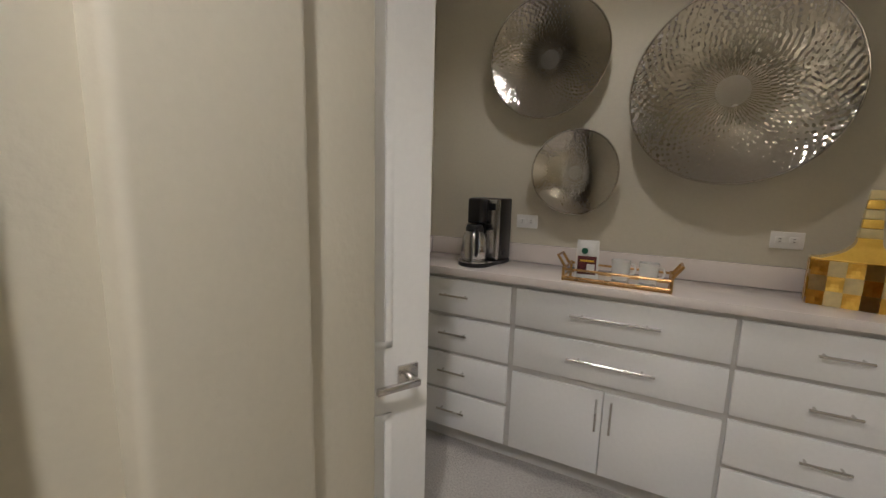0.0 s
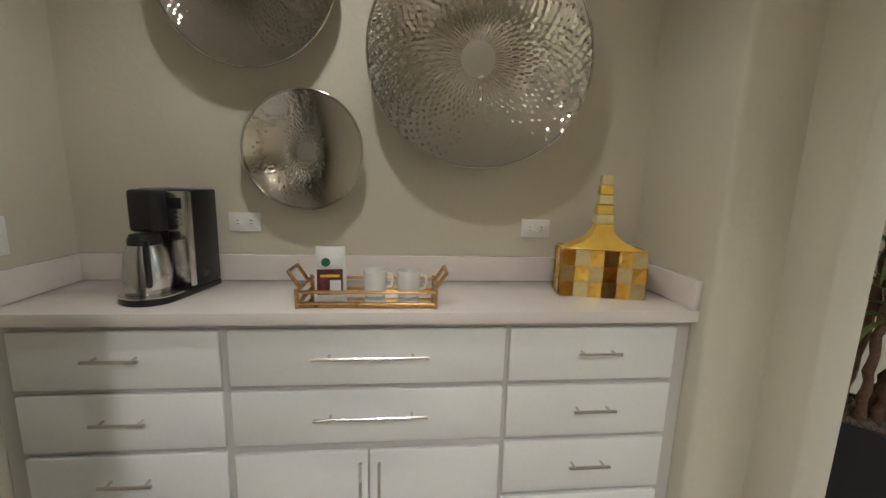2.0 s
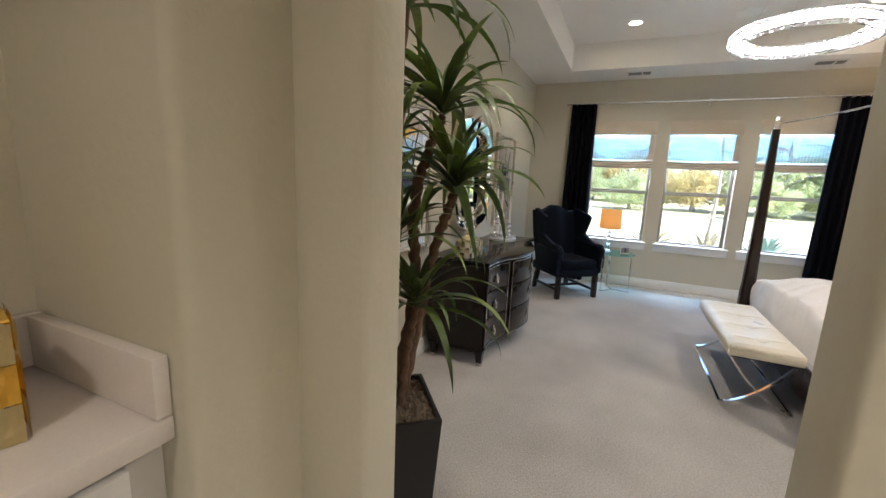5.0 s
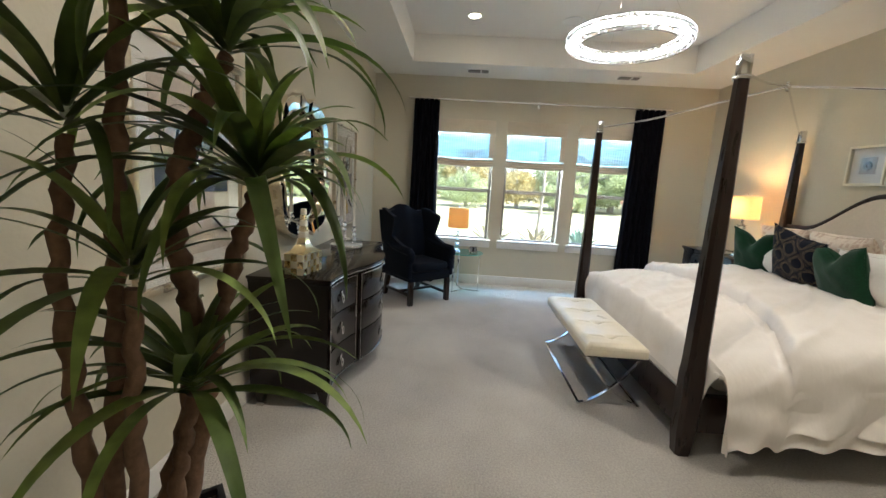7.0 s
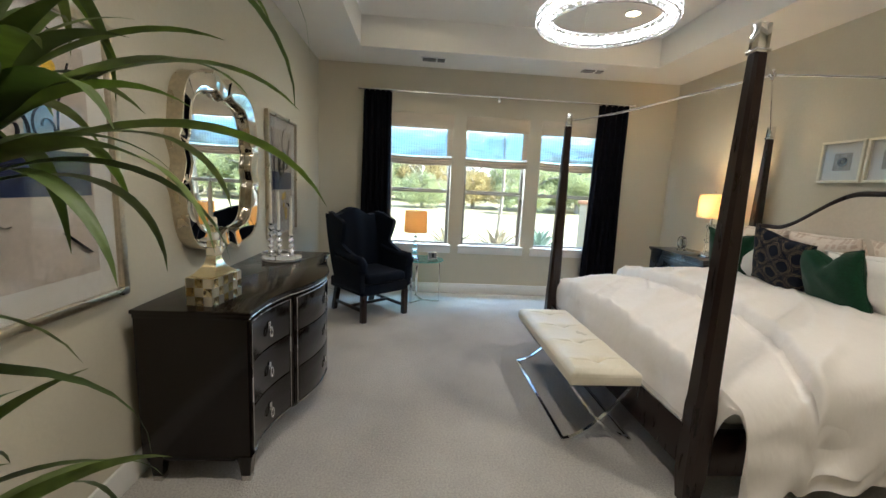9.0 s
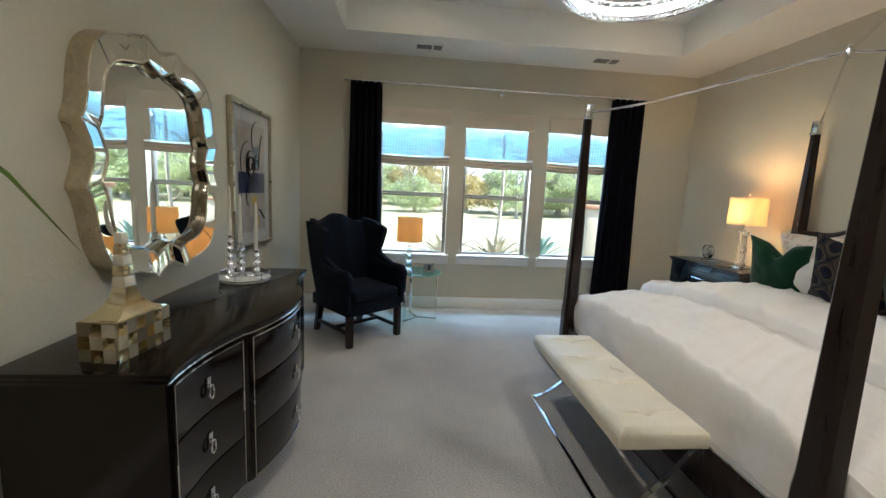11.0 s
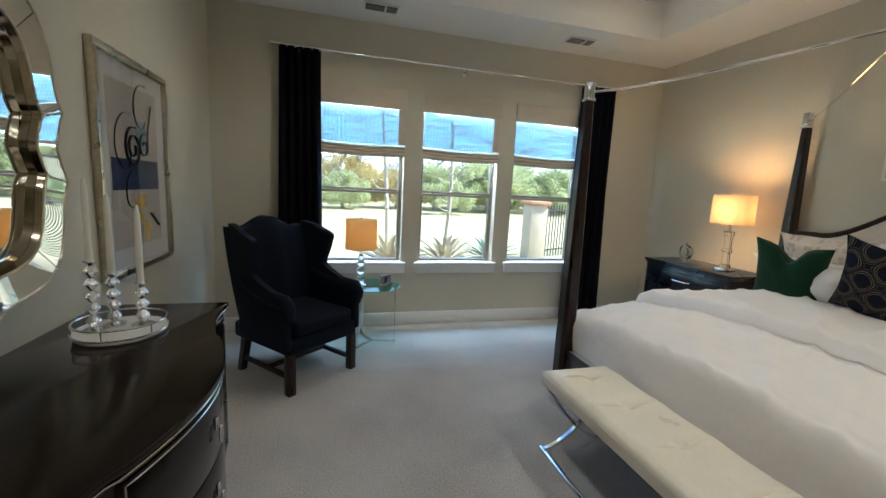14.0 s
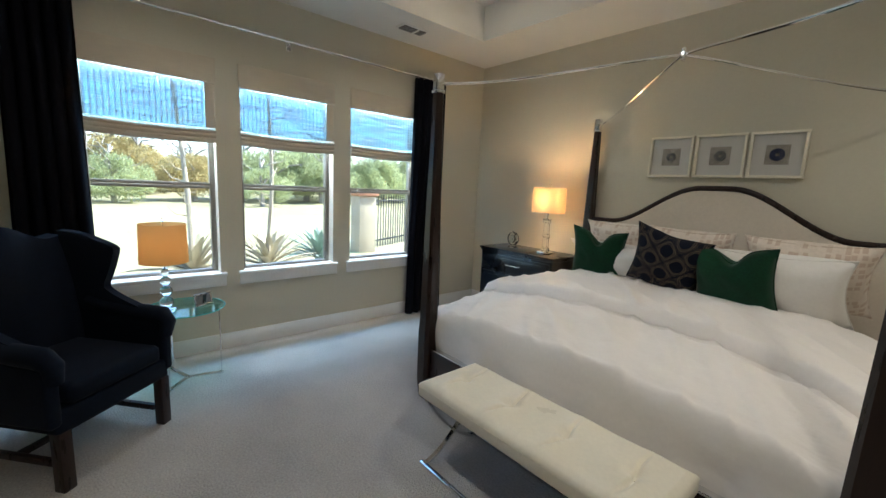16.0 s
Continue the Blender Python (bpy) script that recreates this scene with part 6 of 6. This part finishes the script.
def agave_leaf(mm):
    bm = bmesh.new()
    prev, x, z, ang = None, 0.0, 0.0, radians(38)
    for k in range(9):
        t = k / 8
        w = 0.045 * (0.7 + 0.9 * t) * (1 - t ** 3) + 0.002
        row = [bm.verts.new((x, -w, z + 0.4 * w)), bm.verts.new((x, 0, z)), bm.verts.new((x, w, z + 0.4 * w))]
        if prev:
            bm.faces.new((prev[0], row[0], row[1], prev[1]))
            bm.faces.new((prev[1], row[1], row[2], prev[2]))
        prev = row
        x += 0.075 * math.cos(ang)
        z += 0.075 * math.sin(ang)
        ang += radians(-3)
    bmesh.ops.solidify(bm, geom=bm.faces[:], thickness=0.008)
    return mesh_of("agave_leaf", bm, mm, 60)


PALE_BLADE, BLUE_BLADE = agave_leaf(AGAVE), agave_leaf(AGAVEBLUE)


def agave(x, y, s, blue=False):
    a = thing("agave", "blue-green agave rosette in the planting bed" if blue else "pale sun-bleached agave rosette in the planting bed", "agave", pose(x, y, 0.03, 0, 0, rnd.uniform(0, 90)), group="agaves outside the windows")
    part("heart", lathe([(0.0, -0.05), (0.08 * s, -0.03), (0.06 * s, 0.08 * s), (0.0, 0.12 * s)], 14), AGAVEBLUE if blue else AGAVE, a)
    for k in range(34):
        q = k / 34
        piece("agave_leaf", BLUE_BLADE if blue else PALE_BLADE, a, pose(0, 0, 0.02, 0, 0, 137.5 * k) @ pose(0, 0, 0, 0, 25 - 62 * q, 0) @ Matrix.Diagonal((s * (1.15 - 0.45 * q), s * 0.8, s * 1.0, 1)))
    return a


def bloom_stalk(parent, height, lean, seed):
    """Dry flower stalk with short side twigs."""
    r = random.Random(seed)
    pts = [(lean[0] * q + 0.03 * math.sin(7 * q + seed), lean[1] * q + 0.03 * math.cos(5 * q), height * q) for q in [k / 14 for k in range(15)]]
    stem = part("flower_stalk", tube(pts, [0.038 - 0.024 * k / 14 for k in range(15)], 8), STALK, parent, "pale dry flower stalk")
    for k in range(16):
        q = 0.25 + 0.73 * k / 16
        a, ln = r.uniform(0, 6.3), r.uniform(0.15, 0.45) * (1.1 - 0.6 * q)
        x, y, z = lean[0] * q, lean[1] * q, height * q
        part("twig", tube([(x, y, z), (x + 0.6 * ln * math.cos(a), y + 0.6 * ln * math.sin(a), z + 0.15 * ln), (x + ln * math.cos(a), y + ln * math.sin(a), z + 0.55 * ln)], [0.010, 0.007, 0.003], 5), STALK, stem)


bloom_stalk(agave(9.9, 1.19, 1.25), 3.2, (0.0, 0.25), 3)
bloom_stalk(agave(9.87, 0.25, 1.25), 3.2, (0.0, 0.38), 8)
agave(10.3, -0.72, 1.2, True)
agave(10.0, 2.9, 0.9, True)


def leaf_cloud(name, mm, seed, clumps, per, size, leaf):
    """Crown: clumps of many small leaf cards round limb ends."""
    r = random.Random(seed)
    verts, faces = [], []
    for c in range(clumps):
        a, h = r.uniform(0, 2 * math.pi), r.uniform(-0.35, 1)
        rad = size * r.uniform(0.35, 1.0) * math.sqrt(max(0.1, 1 - max(0, h) ** 2))
        c0 = Vector((rad * math.cos(a), rad * math.sin(a), size * 0.72 * h))
        cr = size * r.uniform(0.18, 0.34)
        for _ in range(per):
            d = Vector((r.gauss(0, 1), r.gauss(0, 1), r.gauss(0, 0.8)))
            p = c0 + d.normalized() * cr * r.random() ** 0.4
            e = Euler((r.uniform(0, 6.3), r.uniform(0, 6.3), r.uniform(0, 6.3))).to_matrix()
            s = leaf * r.uniform(0.6, 1.5)
            i = len(verts)
            verts += [p + e @ Vector(v) for v in ((-s, 0, 0), (0, -0.5 * s, 0.1 * s), (s, 0, 0), (0, 0.5 * s, 0.1 * s))]
            faces.append((i, i + 1, i + 2, i + 3))
    me = bpy.data.meshes.new(name)
    me.from_pydata(verts, [], faces)
    me.materials.append(mm)
    return me


def tree_kind(seed, mm, height, size, bare):
    r = random.Random(seed)
    t = thing("oak_tree", "leafy oak tree beyond the field", "tree", group="trees beyond the field")
    trunk = [(0, 0, -0.4), (0.1, 0.05, height * 0.25), (0.0, 0.15, height * 0.5), (0.15, 0.1, height * 0.8)]
    bm = tube(trunk, [0.22, 0.16, 0.11, 0.04], 8)
    for k in range(11):
        a, z0 = r.uniform(0, 6.3), height * r.uniform(0.28, 0.72)
        ln = size * r.uniform(0.6, 1.05)
        put_in(bm, tube([(0, 0.1, z0), (0.4 * ln * math.cos(a), 0.4 * ln * math.sin(a), z0 + 0.25 * ln), (0.7 * ln * math.cos(a + 0.3), 0.7 * ln * math.sin(a + 0.3), z0 + 0.3 * ln), (ln * math.cos(a + 0.1), ln * math.sin(a + 0.1), z0 + 0.6 * ln)], [0.07, 0.05, 0.035, 0.012], 6))
    part("trunk", bm, TREEBARK, t)
    cr = new("crown", leaf_cloud("crown", mm, seed, 56 if not bare else 22, 230, size, 0.075))
    cr.parent = t
    cr.matrix_basis = pose(0, 0, height * 0.26)
    return t


KINDS = [tree_kind(1, TREELEAF, 4.6, 2.3, False), tree_kind(2, TREELEAF, 5.4, 2.6, False), tree_kind(3, TREELEAF2, 5.0, 2.2, False), tree_kind(4, TREELEAF, 5.2, 2.3, True)]
SPOTS = [(24, 9.0), (28, 1.5), (22, 4.8), (26, -4.5)]
for t, (x, y) in zip(KINDS, SPOTS):
    t.matrix_basis = pose(x, y, -0.1) @ Matrix.Diagonal((0.62, 0.62, 0.62, 1))
r2 = random.Random(9)
for k in range(72):
    y = -42 + 90 * k / 72 + r2.uniform(-0.8, 0.8)
    x = r2.uniform(28, 44)
    s = r2.uniform(1.2, 1.8)
    copy_thing(KINDS[r2.choice((0, 1, 1, 0, 2, 3))], pose(x, y, 0.05, 0, 0, r2.uniform(0, 360)) @ Matrix.Diagonal((s, s, s, 1)))
# metal fence and stone pier
fe = thing("metal_fence", "dark metal picket fence along the yard", "fence")
RUN = Vector((0.5, -1.0, 0)).normalized()
HEAD = Vector((12.15, -2.70, 0))
FTURN = math.degrees(math.atan2(RUN.y, RUN.x))
for k in range(60):
    p = HEAD + RUN * 0.125 * k
    part("picket", moved(box(-0.009, -0.009, -0.25, 0.009, 0.009, 1.10), pose(p.x, p.y, 0, 0, 0, FTURN)), FENCE, fe, smooth=0)
for z in (-0.05, 0.93):
    part("rail", moved(box(-0.1, -0.016, z, 7.6, 0.016, z + 0.035), pose(HEAD.x, HEAD.y, 0, 0, 0, FTURN)), FENCE, fe, smooth=0)
pr = thing("stone_pier", "square limestone fence pier with a cap", "pier")
part("shaft", box(11.70, -2.68, -0.3, 12.12, -2.26, 1.08, 0.02), LIME, pr)
part("cap", box(11.65, -2.73, 1.0805, 12.17, -2.21, 1.17, 0.02), mat("terracotta_cap", (0.42, 0.20, 0.11), 0.85), pr)
